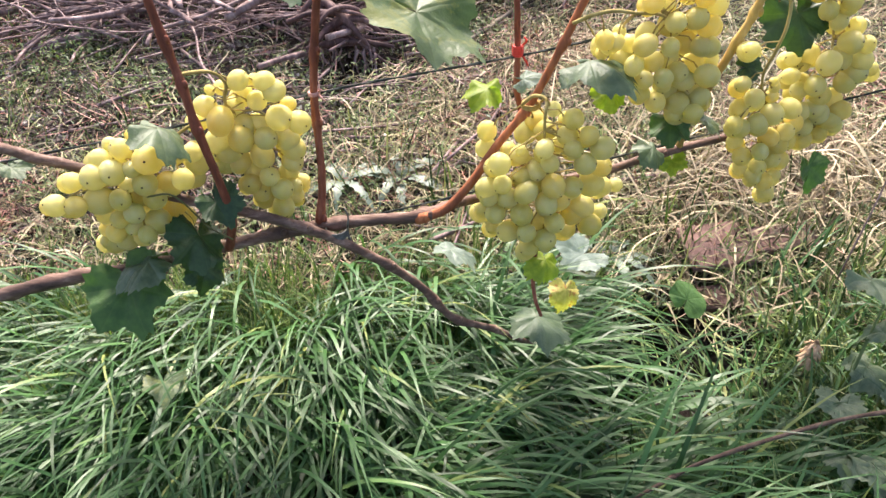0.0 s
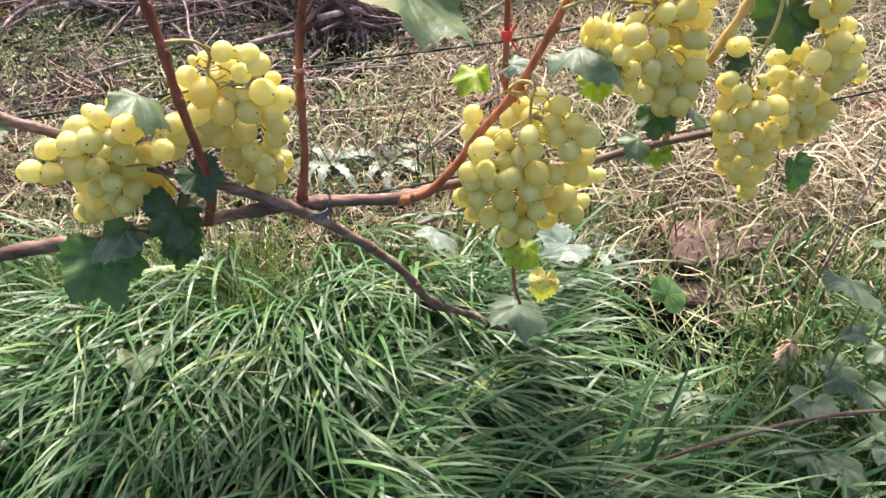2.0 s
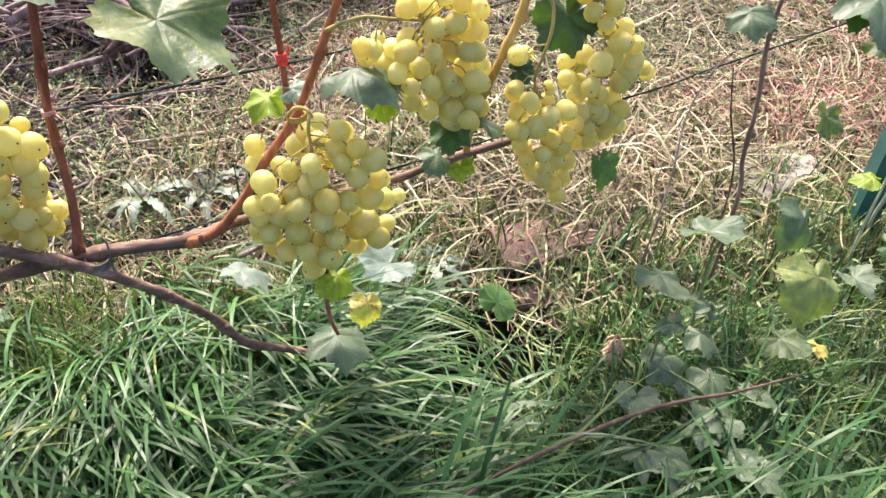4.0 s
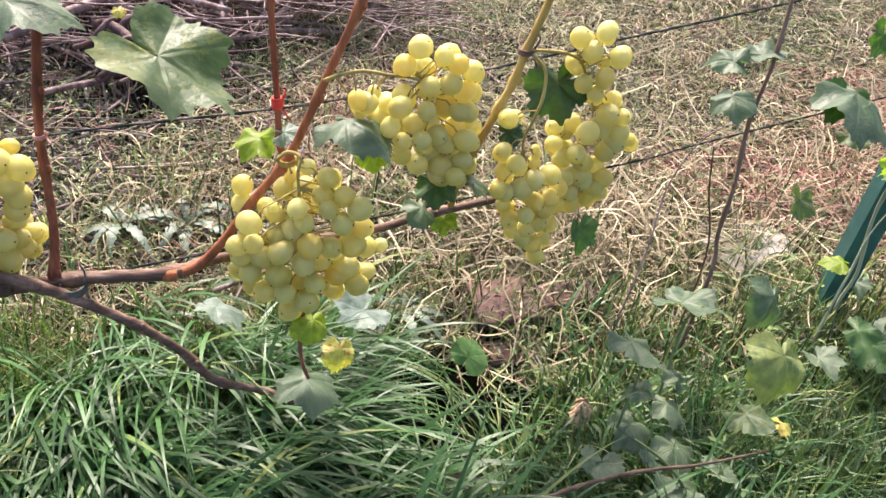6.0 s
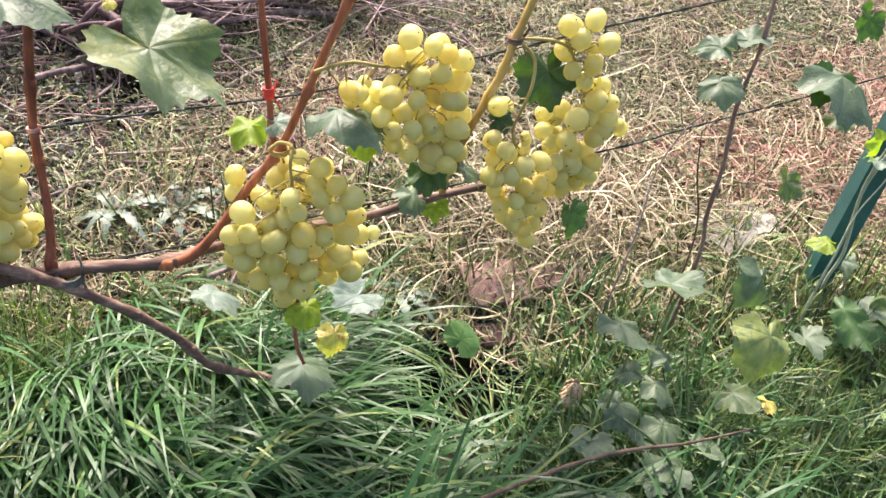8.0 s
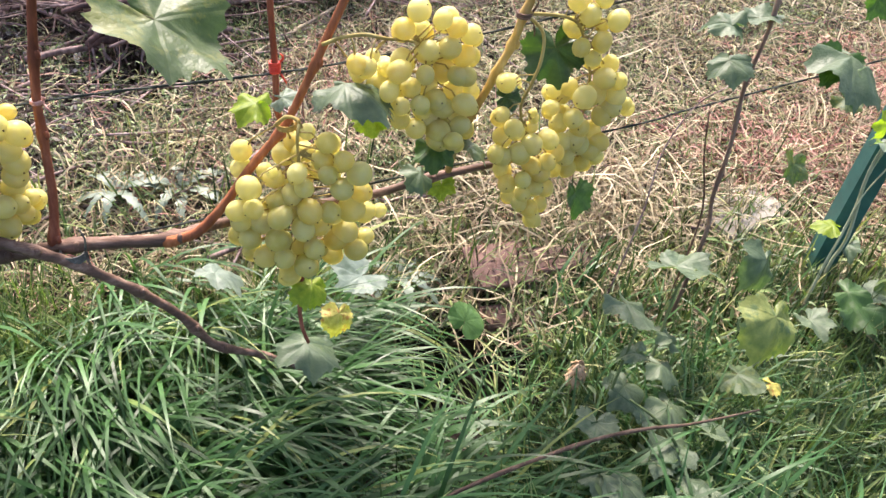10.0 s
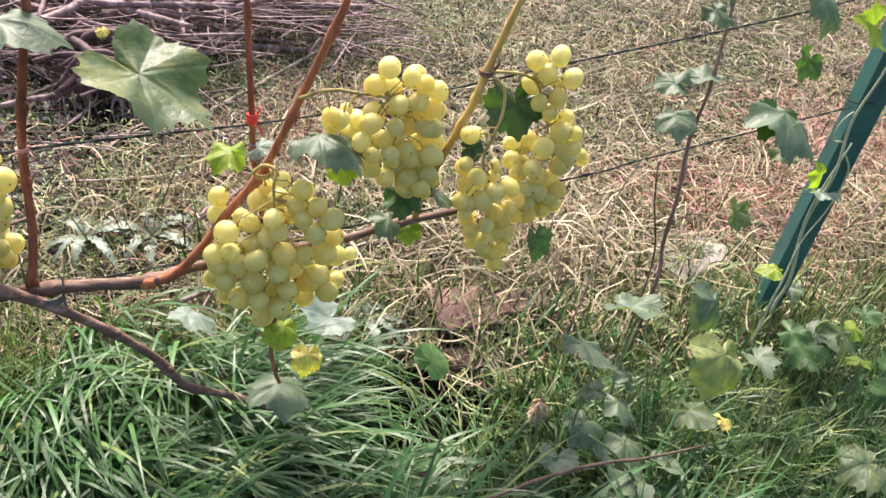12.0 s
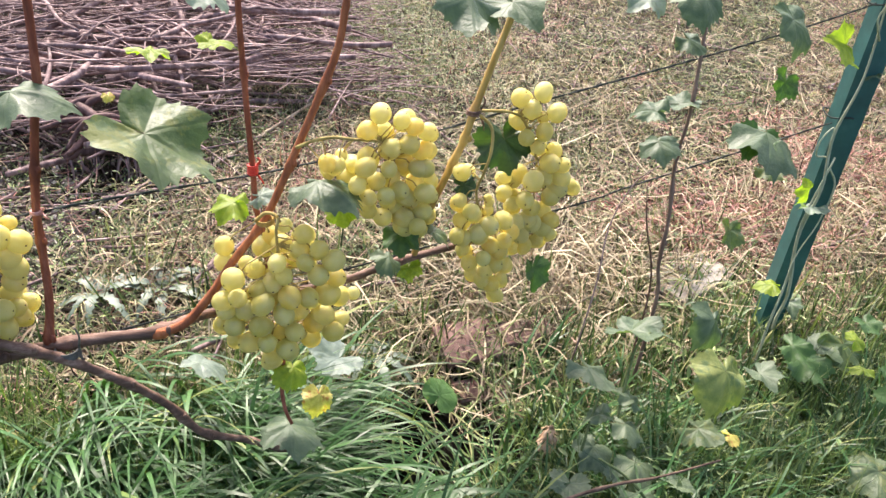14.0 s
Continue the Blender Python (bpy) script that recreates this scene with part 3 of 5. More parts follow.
grown("cane", [(0.700, 0.985, 0.0), (0.690, 0.975, 0.238), (0.646, 0.964, 0.371), (0.625, 0.958, 0.446)], [0.0022, 0.002, 0.0012], OLD_BARK, vine, "thin dark dry stem")
grown("cane", [(0.56, 0.93, 0.1), (0.577, 0.945, 0.268), (0.585, 0.968, 0.364), (0.611, 0.975, 0.439), (0.655, 0.987, 0.47)], [0.0018, 0.0016, 0.001], STICK, vine, "thin dry arching stem")
grown("low_cane", [(0.05, 0.46, 0.03), (0.225, 0.535, 0.109), (0.289, 0.570, 0.119), (0.395, 0.610, 0.130), (0.474, 0.634, 0.138), (0.536, 0.638, 0.155), (0.601, 0.652, 0.147), (0.72, 0.69, 0.13)], [0.0024, 0.0033, 0.0033, 0.0028, 0.002], LOW_BARK, vine, "thin red-brown cane lying low over the grass", (0.2, 0.35, 0.5, 0.65, 0.8))
grown("tendril", [(-0.358, 0.666, 0.43), (-0.331, 0.675, 0.425), (-0.307, 0.684, 0.375), (-0.284, 0.690, 0.35)], [0.0016, 0.0014, 0.0012], PETIOLE, vine, "thin dry leaf stalk", (), 5)


def tie(name, place, r, material, label, turns=3, tail=0.02):
    bm = bmesh.new()
    c = Vector(place) - vine.location
    loop = [c + Vector((r * math.cos(a), r * math.sin(a), 0.0022 * (a / 6.28 - turns / 2))) for a in np.linspace(0, 2 * math.pi * turns, 14 * turns)]
    tube(bm, loop, 0.0014, 5)
    tube(bm, glide([loop[-1], loop[-1] + Vector((0.004, -0.003, tail * 0.6)), loop[-1] + Vector((0.001, -0.004, tail))], 4), [0.0016, 0.0008], 5)
    tube(bm, glide([loop[0], loop[0] + Vector((0.005, -0.004, -tail * 0.5)), loop[0] + Vector((0.007, -0.002, -tail))], 4), [0.0016, 0.0008], 5)
    part(name, bm, material, vine, label)


tie("tie", (0.049, 0.846, 0.522), 0.0056, RED_TIE, "red plastic tie round the cane and wire", 6, 0.012)
tie("tie", (-0.180, 0.771, 0.504), 0.0058, PINK_TIE, "faded pink tie round the cane and wire", 2, 0.006)
tie("tie", (-0.168, 0.735, 0.330), 0.0135, GREY_TIE, "grey string tying the two arms together", 5, 0.035)
tie("tie", (0.322, 0.873, 0.595), 0.0085, OLD_BARK, "grey-brown string at the cane joint", 3, 0.02)
tie("tie", (0.066, 0.785, 0.486), 0.010, YELLOW_BARK, "dry tendril wound round the cane", 3, 0.01)
leaf(vine, (-0.312, 0.670, 0.514), 0.066, -30, 62, 10, "grey")
leaf(vine, (-0.410, 0.643, 0.292), 0.102, -100, 30, -22, "mid")
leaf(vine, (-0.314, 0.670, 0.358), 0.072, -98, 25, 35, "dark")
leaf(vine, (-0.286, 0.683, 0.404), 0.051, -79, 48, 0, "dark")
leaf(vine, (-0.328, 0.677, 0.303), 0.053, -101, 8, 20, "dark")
leaf(vine, (-0.396, 0.659, 0.332), 0.077, 167, 62, 0, "pale")
leaf(vine, (-0.044, 0.800, 0.578), 0.135, -30, 50, 25, "green")
leaf(vine, (0.136, 0.779, 0.545), 0.074, -36, 84, -5, "pale")
leaf(vine, (0.158, 0.815, 0.480), 0.039, -73, 18, 25, "lime")
leaf(vine, (0.235, 0.825, 0.436), 0.054, -82, 38, 0, "mid")
leaf(vine, (0.290, 0.860, 0.421), 0.046, -9, 62, 0, "pale")
leaf(vine, (0.225, 0.838, 0.392), 0.044, -53, 53, 10, "pale")
leaf(vine, (0.255, 0.861, 0.357), 0.035, -81, 38, 0, "lime")
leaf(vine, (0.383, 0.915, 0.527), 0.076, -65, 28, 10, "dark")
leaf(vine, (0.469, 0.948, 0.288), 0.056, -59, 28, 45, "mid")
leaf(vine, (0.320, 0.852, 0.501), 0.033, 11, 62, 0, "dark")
leaf(vine, (0.091, 0.735, 0.181), 0.086, -78, 50, 15, "pale")
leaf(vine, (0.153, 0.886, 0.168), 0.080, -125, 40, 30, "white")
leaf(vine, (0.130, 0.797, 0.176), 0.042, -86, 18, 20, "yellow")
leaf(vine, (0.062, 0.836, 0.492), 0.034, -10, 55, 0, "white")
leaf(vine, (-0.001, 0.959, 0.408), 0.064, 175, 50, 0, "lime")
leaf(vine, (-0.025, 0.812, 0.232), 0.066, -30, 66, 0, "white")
leaf(vine, (0.095, 0.767, 0.258), 0.049, -88, 38, 20, "lime")
leaf(vine, (-0.513, 0.680, 0.452), 0.036, -75, 50, 10, "pale")
leaf(vine, (0.296, 0.825, 0.742), 0.090, -75, 50, 30, "pale")
leaf(vine, (0.352, 0.845, 0.738), 0.080, -55, 50, -20, "pale")
leaf(vine, (0.571, 0.903, 0.594), 0.054, 176, 53, 10, "pale")
leaf(vine, (0.595, 0.899, 0.543), 0.059, -72, 43, 0, "pale")
leaf(vine, (0.633, 0.929, 0.595), 0.050, 26, 58, 0, "pale")
leaf(vine, (0.606, 0.915, 0.744), 0.060, -52, 66, 20, "pale")
leaf(vine, (0.617, 0.925, 0.681), 0.044, -13, 62, 0, "pale")
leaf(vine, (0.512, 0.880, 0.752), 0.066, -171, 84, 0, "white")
leaf(vine, (0.806, 0.998, 0.687), 0.085, -42, 60, 25, "pale")
leaf(vine, (0.826, 0.978, 0.524), 0.118, -14, 88, 0, "pale")
leaf(vine, (0.795, 0.985, 0.510), 0.062, -95, 40, 10, "mid")
leaf(vine, (0.862, 1.012, 0.448), 0.046, -20, 66, 0, "green")
leaf(vine, (0.905, 1.022, 0.662), 0.072, -132, 70, 58, "lime")
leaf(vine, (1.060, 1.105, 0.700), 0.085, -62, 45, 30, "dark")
leaf(vine, (0.950, 1.022, 0.402), 0.050, -80, 25, 66, "lime")
leaf(vine, (0.860, 1.053, 0.294), 0.062, -52, 45, 62, "green")
leaf(vine, (-0.155, 0.740, 0.662), 0.070, -12, 68, 0, "pale")
leaf(vine, (-0.052, 0.814, 0.679), 0.042, -140, 84, 10, "lime")
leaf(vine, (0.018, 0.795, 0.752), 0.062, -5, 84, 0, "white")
leaf(vine, (0.030, 0.815, 0.690), 0.030, 4, 76, 0, "lime")
leaf(vine, (-0.098, 0.820, 0.624), 0.014, -70, 58, 0, "yellow")
leaf(vine, (0.010, 0.830, 0.684), 0.026, -128, 60, 20, "lime")

# ---- grape bunches ----
BERRY_MESH = []
for stretch in (1.0, 1.08, 1.18):
    bm = bmesh.new()
    bmesh.ops.create_uvsphere(bm, u_segments=20, v_segments=14, radius=1)
    for v in bm.verts:
        v.co.z *= stretch
        v.co *= 1 + 0.025 * noise.noise(v.co * 1.4 + Vector((stretch * 9, 0, 0)))
    tip = bmesh.ops.create_uvsphere(bm, u_segments=6, v_segments=4, radius=1, matrix=Matrix.Translation((0.02, 0.01, -stretch)) @ Matrix.Diagonal((0.085, 0.085, 0.05, 1)))["verts"]
    for f in {f for v in tip for f in v.link_faces}:
        f.material_index = 1
    me = bpy.data.meshes.new("berry")
    for f in bm.faces:
        f.smooth = True
    bm.to_mesh(me)
    bm.free()
    me.materials.append(BERRY)
    me.materials.append(STYLE)
    BERRY_MESH.append(me)


def grape_bunch(base, label, stalk, *clusters):
    """A bunch hung at base: a stem with short stalks and berries (offset and radius in millimetres)."""
    r = random.Random(len(clusters[0]) * 31 + int(abs(base[0]) * 997))
    bunch = empty("grape_bunch", base, label, "grapes", "grape bunches")
    seen = [(Vector(q[:3]) / 1000, q[3] / 1000) for c in clusters for q in c]
    every = list(seen)
    for p, rad in seen:
        for depth in (0.026, 0.05):
            sight = (bunch.location + p - NOMINAL).normalized()
            q = p + sight * (depth + r.uniform(-0.004, 0.006)) + Vector((r.uniform(-0.004, 0.004), 0, r.uniform(-0.006, 0.0)))
            rr = r.uniform(0.010, 0.0132)
            back = q.dot(AWAY)
            if rad > 0.009 and back < 0.055 and all((q - o).length > (rr + s) * 0.80 for o, s in every):
                every.append((q, rr))
    core = sum((p for p, _ in every), Vector()) / len(every)
    low = min(p.z for p, _ in every)
    line = glide([Vector(s) - bunch.location for s in stalk] + [core + Vector((0, 0, 0.02)), Vector((core.x, core.y, low * 0.75))], 5)
    bm = bmesh.new()
    tube(bm, line, [0.0021, 0.0020, 0.0017, 0.0011], 7, 0.15)
    for p, rad in every:
        near = min(line, key=lambda s: (s - p).length + 0.6 * max(0, p.z + 0.008 - s.z))
        way = (near - p).normalized()
        mid = p + way * (rad + 0.006) + Vector((0, 0, 0.005))
        if (near - p).length < 0.09:
            tube(bm, [p + way * rad * 0.9, mid, near], [0.0012, 0.0008, 0.0010], 5)
        lump(bm, p + way * rad * 0.97, (0.0019, 0.0019, 0.0015), None, 6)
    part("stem", bm, RACHIS, bunch, "yellow-green stalk with short berry stems")
    for p, rad in every:
        ob = link("berry", r.choice(BERRY_MESH), None, bunch)
        near = min(line, key=lambda s: (s - p).length)
        ob.location, ob.scale = p, (rad,) * 3
        ob.rotation_euler = ((near - p).to_track_quat("Z", "Y") @ Euler((r.uniform(-0.6, 0.6), r.uniform(-0.6, 0.6), r.uniform(0, 6))).to_quaternion()).to_euler()


grape_bunch((-0.31, 0.713, 0.5), "ripe yellow-green grape bunch with loose shoulders and dark specks", [(-0.288, 0.690, 0.51), (-0.305, 0.70, 0.50), (-0.335, 0.70, 0.478)],
    [(-51, -14, -15, 12.5), (-67, -33, -16, 12), (-84, -22, -18, 8.5), (-67, -2, -19, 8.5), (-38, -10, -21, 10), (-36, -40, -25, 16.5), (-91, -39, -27, 12), (-55, -46, -34, 9.5), (-75, -51, -35, 14.5), (-30, -8, -37, 11), (-95, -56, -38, 14.5), (-23, -6, -42, 10.5), (-11, 12, -50, 12), (-127, -49, -51, 11), (-47, -43, -55, 14), (-7, -33, -55, 12.5), (-73, -35, -63, 9.5), (-9, 13, -66, 13), (-144, -69, -69, 13), (-78, -51, -72, 12)],
    [(-125, -64, -74, 12.5), (-38, -10, -79, 14.5), (-107, -44, -80, 16), (-16, 11, -81, 13), (-50, -29, -86, 13.5), (-72, -19, -90, 13), (-69, -49, -93, 12), (-114, -30, -108, 15), (-95, -41, -109, 11), (-67, -18, -111, 12), (-55, -30, -118, 14.5), (-83, -37, -122, 10.5), (-48, 3, -122, 15), (-63, -48, -125, 11), (-112, -30, -138, 13), (-43, 4, -141, 15), (-131, -19, -143, 10), (-104, -27, -153, 12.5), (-134, -20, -161, 11), (-128, -18, -165, 14)])
grape_bunch((-0.317, 0.742, 0.543), "ripe golden-green grape bunch hanging behind the red cane", [(-0.3, 0.69, 0.564), (-0.288, 0.698, 0.566), (-0.27, 0.718, 0.557), (-0.261, 0.726, 0.538), (-0.27, 0.734, 0.509)],
    [(69, -13, -1, 11), (95, -6, -5, 10.5), (80, 5, -11, 8.5), (32, -7, -17, 5.5), (103, -4, -18, 12.5), (38, 10, -23, 8.5), (60, 16, -33, 10.5), (23, -9, -36, 12.5), (78, 5, -36, 11.5), (41, -20, -48, 15), (47, 12, -49, 12), (103, -4, -52, 15), (105, 28, -53, 8.5), (123, 1, -60, 13.5), (76, 4, -63, 9.5), (60, 0, -64, 12.5), (-3, 15, -71, 11.5), (58, -16, -73, 14.5), (84, -9, -76, 13.5), (27, -8, -82, 15.5)],
    [(103, 11, -89, 14), (36, -6, -95, 15.5), (107, 13, -103, 14), (71, 3, -108, 14), (-15, 12, -108, 11), (17, 4, -119, 13), (103, 11, -121, 13), (38, 10, -122, 14.5), (22, 6, -123, 13), (79, -10, -129, 12), (52, 14, -136, 13), (90, 24, -146, 12), (51, -2, -146, 13), (90, -7, -149, 13), (98, 10, -158, 11.5), (61, 1, -160, 12.5), (104, 27, -161, 9.5), (57, 15, -180, 13.5), (94, 25, -182, 10.5), (82, 6, -186, 13.5)])
grape_bunch((0.08, 0.758, 0.506), "broad full bunch of waxy pale green grapes", [(0.056, 0.778, 0.49), (0.068, 0.771, 0.505), (0.082, 0.759, 0.507), (0.081, 0.748, 0.487)],
    [(10, 3, -11, 9), (32, -7, -17, 12), (50, -18, -31, 11), (27, -8, -38, 12), (2, -30, -42, 10.5), (34, -22, -47, 10.5), (-24, -22, -49, 6.5), (67, -13, -50, 13.5), (-6, 45, -53, 14), (-47, -43, -54, 13), (-64, 30, -58, 12), (4, 32, -58, 14), (20, 5, -58, 9.5), (9, -28, -62, 10.5), (-25, -6, -67, 11), (-19, 42, -67, 14), (49, -18, -68, 13)],
    [(-12, -3, -77, 6), (-38, 21, -78, 10), (-5, -17, -79, 12), (-65, 30, -82, 12), (-43, -42, -83, 11), (-21, -21, -86, 11.5), (70, 3, -86, 12.5), (15, -27, -94, 14), (-61, -31, -95, 12), (-16, -35, -98, 13), (37, -21, -99, 12.5), (60, 0, -109, 15.5), (-59, -31, -110, 11), (-37, -25, -114, 12.5), (-3, -1, -114, 11), (8, -29, -118, 13), (76, 20, -127, 12.5)],
    [(24, -9, -128, 12.5), (93, 25, -128, 9), (-20, -36, -130, 13.5), (-51, -29, -135, 12.5), (-66, -17, -140, 10), (20, -25, -150, 12), (54, 15, -154, 14.5), (-13, -34, -159, 12), (43, 12, -165, 14), (-35, -24, -166, 13), (3, 1, -167, 13), (-54, -14, -168, 9.5), (10, -28, -174, 13.5), (79, 37, -179, 10.5), (68, 18, -186, 13.5), (-9, -18, -196, 13), (38, 26, -200, 13.5)])
grape_bunch((0.197, 0.82, 0.572), "ripe yellow grape bunch with a side wing", [(0.104, 0.775, 0.588), (0.123, 0.775, 0.597), (0.145, 0.775, 0.602), (0.168, 0.781, 0.597), (0.201, 0.795, 0.587)],
    [(0, -31, 53, 11.5), (26, -24, 43, 10), (-13, -35, 35, 11.5), (42, -20, 34, 10.5), (4, -15, 27, 9.5), (60, 0, 19, 11.5), (37, -21, 12, 12), (15, -27, 10, 11), (-42, -27, -1, 7.5), (-58, -46, -2, 10.5), (56, -1, -5, 11.5), (-47, -43, -5, 10), (-12, -19, -6, 11.5), (-14, -35, -12, 12), (14, -27, -18, 10), (-26, -7, -24, 10.5), (53, -2, -29, 11.5), (37, 10, -30, 13), (61, 0, -30, 12), (-56, -15, -32, 7.5), (-23, -37, -35, 10.5)],
    [(-34, -9, -41, 13), (1, -15, -41, 11.5), (-18, -5, -41, 10.5), (20, 5, -46, 12), (-9, -33, -54, 10), (12, -28, -54, 11), (70, 18, -54, 9.5), (51, 13, -56, 12), (30, -8, -57, 12), (62, -15, -57, 12.5), (39, -5, -68, 12), (-8, -18, -80, 10.5), (25, 6, -88, 12), (52, 14, -90, 12.5), (11, -13, -93, 12), (63, 1, -93, 11), (38, -5, -99, 13.5), (29, 8, -100, 12.5), (55, -17, -103, 10), (71, 19, -107, 10), (36, -6, -110, 11.5)])
grape_bunch((0.345, 0.874, 0.481), "small tapering bunch of pale green grapes", [(0.324, 0.870, 0.597), (0.345, 0.862, 0.58), (0.347, 0.854, 0.55), (0.34, 0.847, 0.524), (0.333, 0.845, 0.49)],
    [(-36, -40, 50, 10), (-36, -40, 8, 9.5), (8, -13, -3, 5.5), (11, -12, -11, 6.5), (-17, -35, -13, 12), (10, -13, -22, 8.5), (-27, -22, -33, 11.5), (32, -22, -33, 12.5), (11, -28, -38, 13.5), (-34, -40, -47, 10.5), (-4, -32, -48, 12.5), (-24, -37, -53, 11), (55, 15, -76, 13)],
    [(42, -4, -78, 11.5), (22, -9, -82, 12), (-16, -4, -92, 10.5), (10, -28, -92, 10.5), (37, -6, -95, 12.5), (-7, -17, -107, 12), (34, -6, -118, 11.5), (19, -10, -126, 11.5), (55, 15, -133, 11), (3, 1, -136, 11), (16, -11, -140, 11), (32, -7, -152, 12.5), (52, 14, -157, 9.5), (40, -5, -169, 11)])
grape_bunch((0.409, 0.922, 0.566), "long golden grape bunch, loose at its top", [(0.324, 0.872, 0.597), (0.35, 0.877, 0.596), (0.375, 0.882, 0.592), (0.399, 0.894, 0.571)],
    [(6, -29, 52, 12), (-26, -38, 46, 12.5), (-7, -33, 29, 12.5), (30, -23, 21, 12.5), (-21, -21, 8, 11.5), (23, 6, 1, 9), (18, -26, -4, 11.5), (-8, -33, -12, 11), (17, -11, -35, 10.5), (49, 13, -52, 11.5), (41, -5, -64, 14.5), (62, 1, -69, 11.5), (14, -27, -80, 14.5), (-2, 0, -82, 12.5), (34, -6, -84, 14), (-21, -5, -85, 10.5), (64, 1, -90, 14), (-7, -2, -94, 11), (-24, -22, -101, 10.5)],
    [(61, 1, -107, 14), (6, -29, -110, 13), (88, 23, -113, 10), (52, -2, -119, 14), (-1, 0, -120, 11.5), (-7, -17, -123, 11), (24, -9, -134, 13.5), (48, 13, -151, 14.5), (21, -10, -152, 14), (4, -14, -155, 12.5), (59, 0, -160, 13), (31, -7, -162, 13), (50, -2, -173, 13), (14, -12, -179, 13), (5, 1, -180, 12), (68, 18, -195, 10), (48, 13, -203, 11.5), (7, 2, -208, 10.5), (29, 8, -211, 11.5)])

# ---- shoots at the foot of the post ----
shoot = empty("vine_shoot", (0.56, 0.72, 0.0), "young grey-green vine shoot growing through the grass", "vine shoot")
grown("stem", [(0.50, 0.74, 0.0), (0.515, 0.73, 0.08), (0.535, 0.76, 0.15), (0.56, 0.80, 0.20)], [0.004, 0.003, 0.002], GREEN_STEM, shoot)
grown("stem", [(0.58, 0.76, 0.0), (0.60, 0.80, 0.12), (0.63, 0.86, 0.20), (0.66, 0.88, 0.22)], [0.0035, 0.003, 0.002], GREEN_STEM, shoot)
grown("stem", [(0.62, 0.66, 0.0), (0.60, 0.65, 0.09), (0.56, 0.66, 0.14), (0.52, 0.68, 0.16)], [0.0035, 0.003, 0.002], GREEN_STEM, shoot)
leaf(shoot, (0.955, 0.900, 0.165), 0.058, 20, 45, 0, "mid")
leaf(shoot, (0.854, 0.832, 0.161), 0.059, -34, 50, 0, "grey")
leaf(shoot, (0.543, 0.761, 0.163), 0.046, -165, 45, 0, "grey")
leaf(shoot, (0.562, 0.627, 0.100), 0.049, -90, 50, 0, "grey")
leaf(shoot, (0.648, 0.888, 0.215), 0.100, -10, 72, 0, "pale")
leaf(shoot, (0.800, 0.925, 0.195), 0.075, -62, 48, 25, "pale")
leaf(shoot, (0.535, 0.788, 0.222), 0.075, -20, 78, 0, "grey")
leaf(shoot, (0.620, 0.812, 0.148), 0.053, 113, 48, 20, "grey")
leaf(shoot, (0.538, 0.739, 0.107), 0.065, -96, 38, 10, "grey")
leaf(shoot, (0.609, 0.768, 0.125), 0.056, 7, 53, 0, "grey")
leaf(shoot, (0.485, 0.673, 0.109), 0.058, -78, 53, 0, "grey")
leaf(shoot, (0.597, 0.649, 0.100), 0.073, -14, 58, 10, "grey")
leaf(shoot, (0.658, 0.669, 0.100), 0.055, 23, 62, 0, "grey")
leaf(shoot, (0.473, 0.595, 0.101), 0.056, -76, 48, 0, "grey")
leaf(shoot, (0.607, 0.593, 0.100), 0.059, 15, 58, 0, "grey")
leaf(shoot, (0.562, 0.694, 0.100), 0.040, 88, 38, 0, "grey")
leaf(shoot, (0.726, 0.752, 0.236), 0.085, -58, 45, 25, "veined")
leaf(shoot, (0.721, 0.748, 0.130), 0.066, -10, 62, -20, "green")
leaf(shoot, (0.777, 0.751, 0.112), 0.036, 33, 58, 0, "yellow")
leaf(shoot, (0.503, 0.583, 0.101), 0.069, -57, 48, 0, "grey")
leaf(shoot, (0.612, 0.706, 0.101), 0.076, -15, 48, 10, "grey")
leaf(shoot, (0.613, 0.555, 0.101), 0.058, -8, 48, 0, "grey")
climber = empty("climbing_weed", (0.95, 0.95, 0.0), "green climbing weed with broad leaves at the post", "weed")
grown("stem", [(1.02, 1.0, 0.0), (0.998, 1.025, 0.10), (1.004, 1.032, 0.18), (0.982, 1.040, 0.30), (0.990, 1.042, 0.40), (0.972, 1.043, 0.5), (0.985, 1.046, 0.6), (0.972, 1.05, 0.74)], [0.0044, 0.0040, 0.0034, 0.002], PALE_STEM, climber, "pale straw-coloured climbing stem")
grown("stem", [(0.95, 0.97, 0.0), (0.965, 1.0, 0.12), (0.992, 1.036, 0.22), (0.978, 1.040, 0.33), (0.992, 1.043, 0.46)], [0.0036, 0.003, 0.002], PALE_STEM, climber, "pale straw-coloured climbing stem")
grown("stem", [(1.05, 0.82, 0.0), (1.06, 0.84, 0.10), (1.08, 0.88, 0.19)], [0.003, 0.0025, 0.0015], GREEN_STEM, climber)
leaf(climber, (0.998, 0.905, 0.124), 0.085, 20, 55, 0, "mid")
leaf(climber, (1.055, 0.951, 0.107), 0.071, -4, 62, 0, "pale")
leaf(climber, (1.046, 1.065, 0.126), 0.050, -57, 60, 0, "pale")
leaf(climber, (0.967, 1.048, 0.192), 0.052, -166, 64, 0, "lime")
leaf(climber, (1.168, 0.876, 0.101), 0.090, 138, 48, 20, "mid")
leaf(climber, (1.126, 0.813, 0.095), 0.070, -52, 53, 30, "mid")
leaf(climber, (1.105, 0.949, 0.107), 0.084, -36, 48, 20, "green")
leaf(climber, (1.301, 0.946, 0.107), 0.078, 32, 62, 0, "green")
leaf(climber, (0.979, 0.677, 0.100), 0.083, -114, 58, 0, "green")
leaf(climber, (0.327, 0.885, 0.098), 0.060, 78, 20, 28, "round")

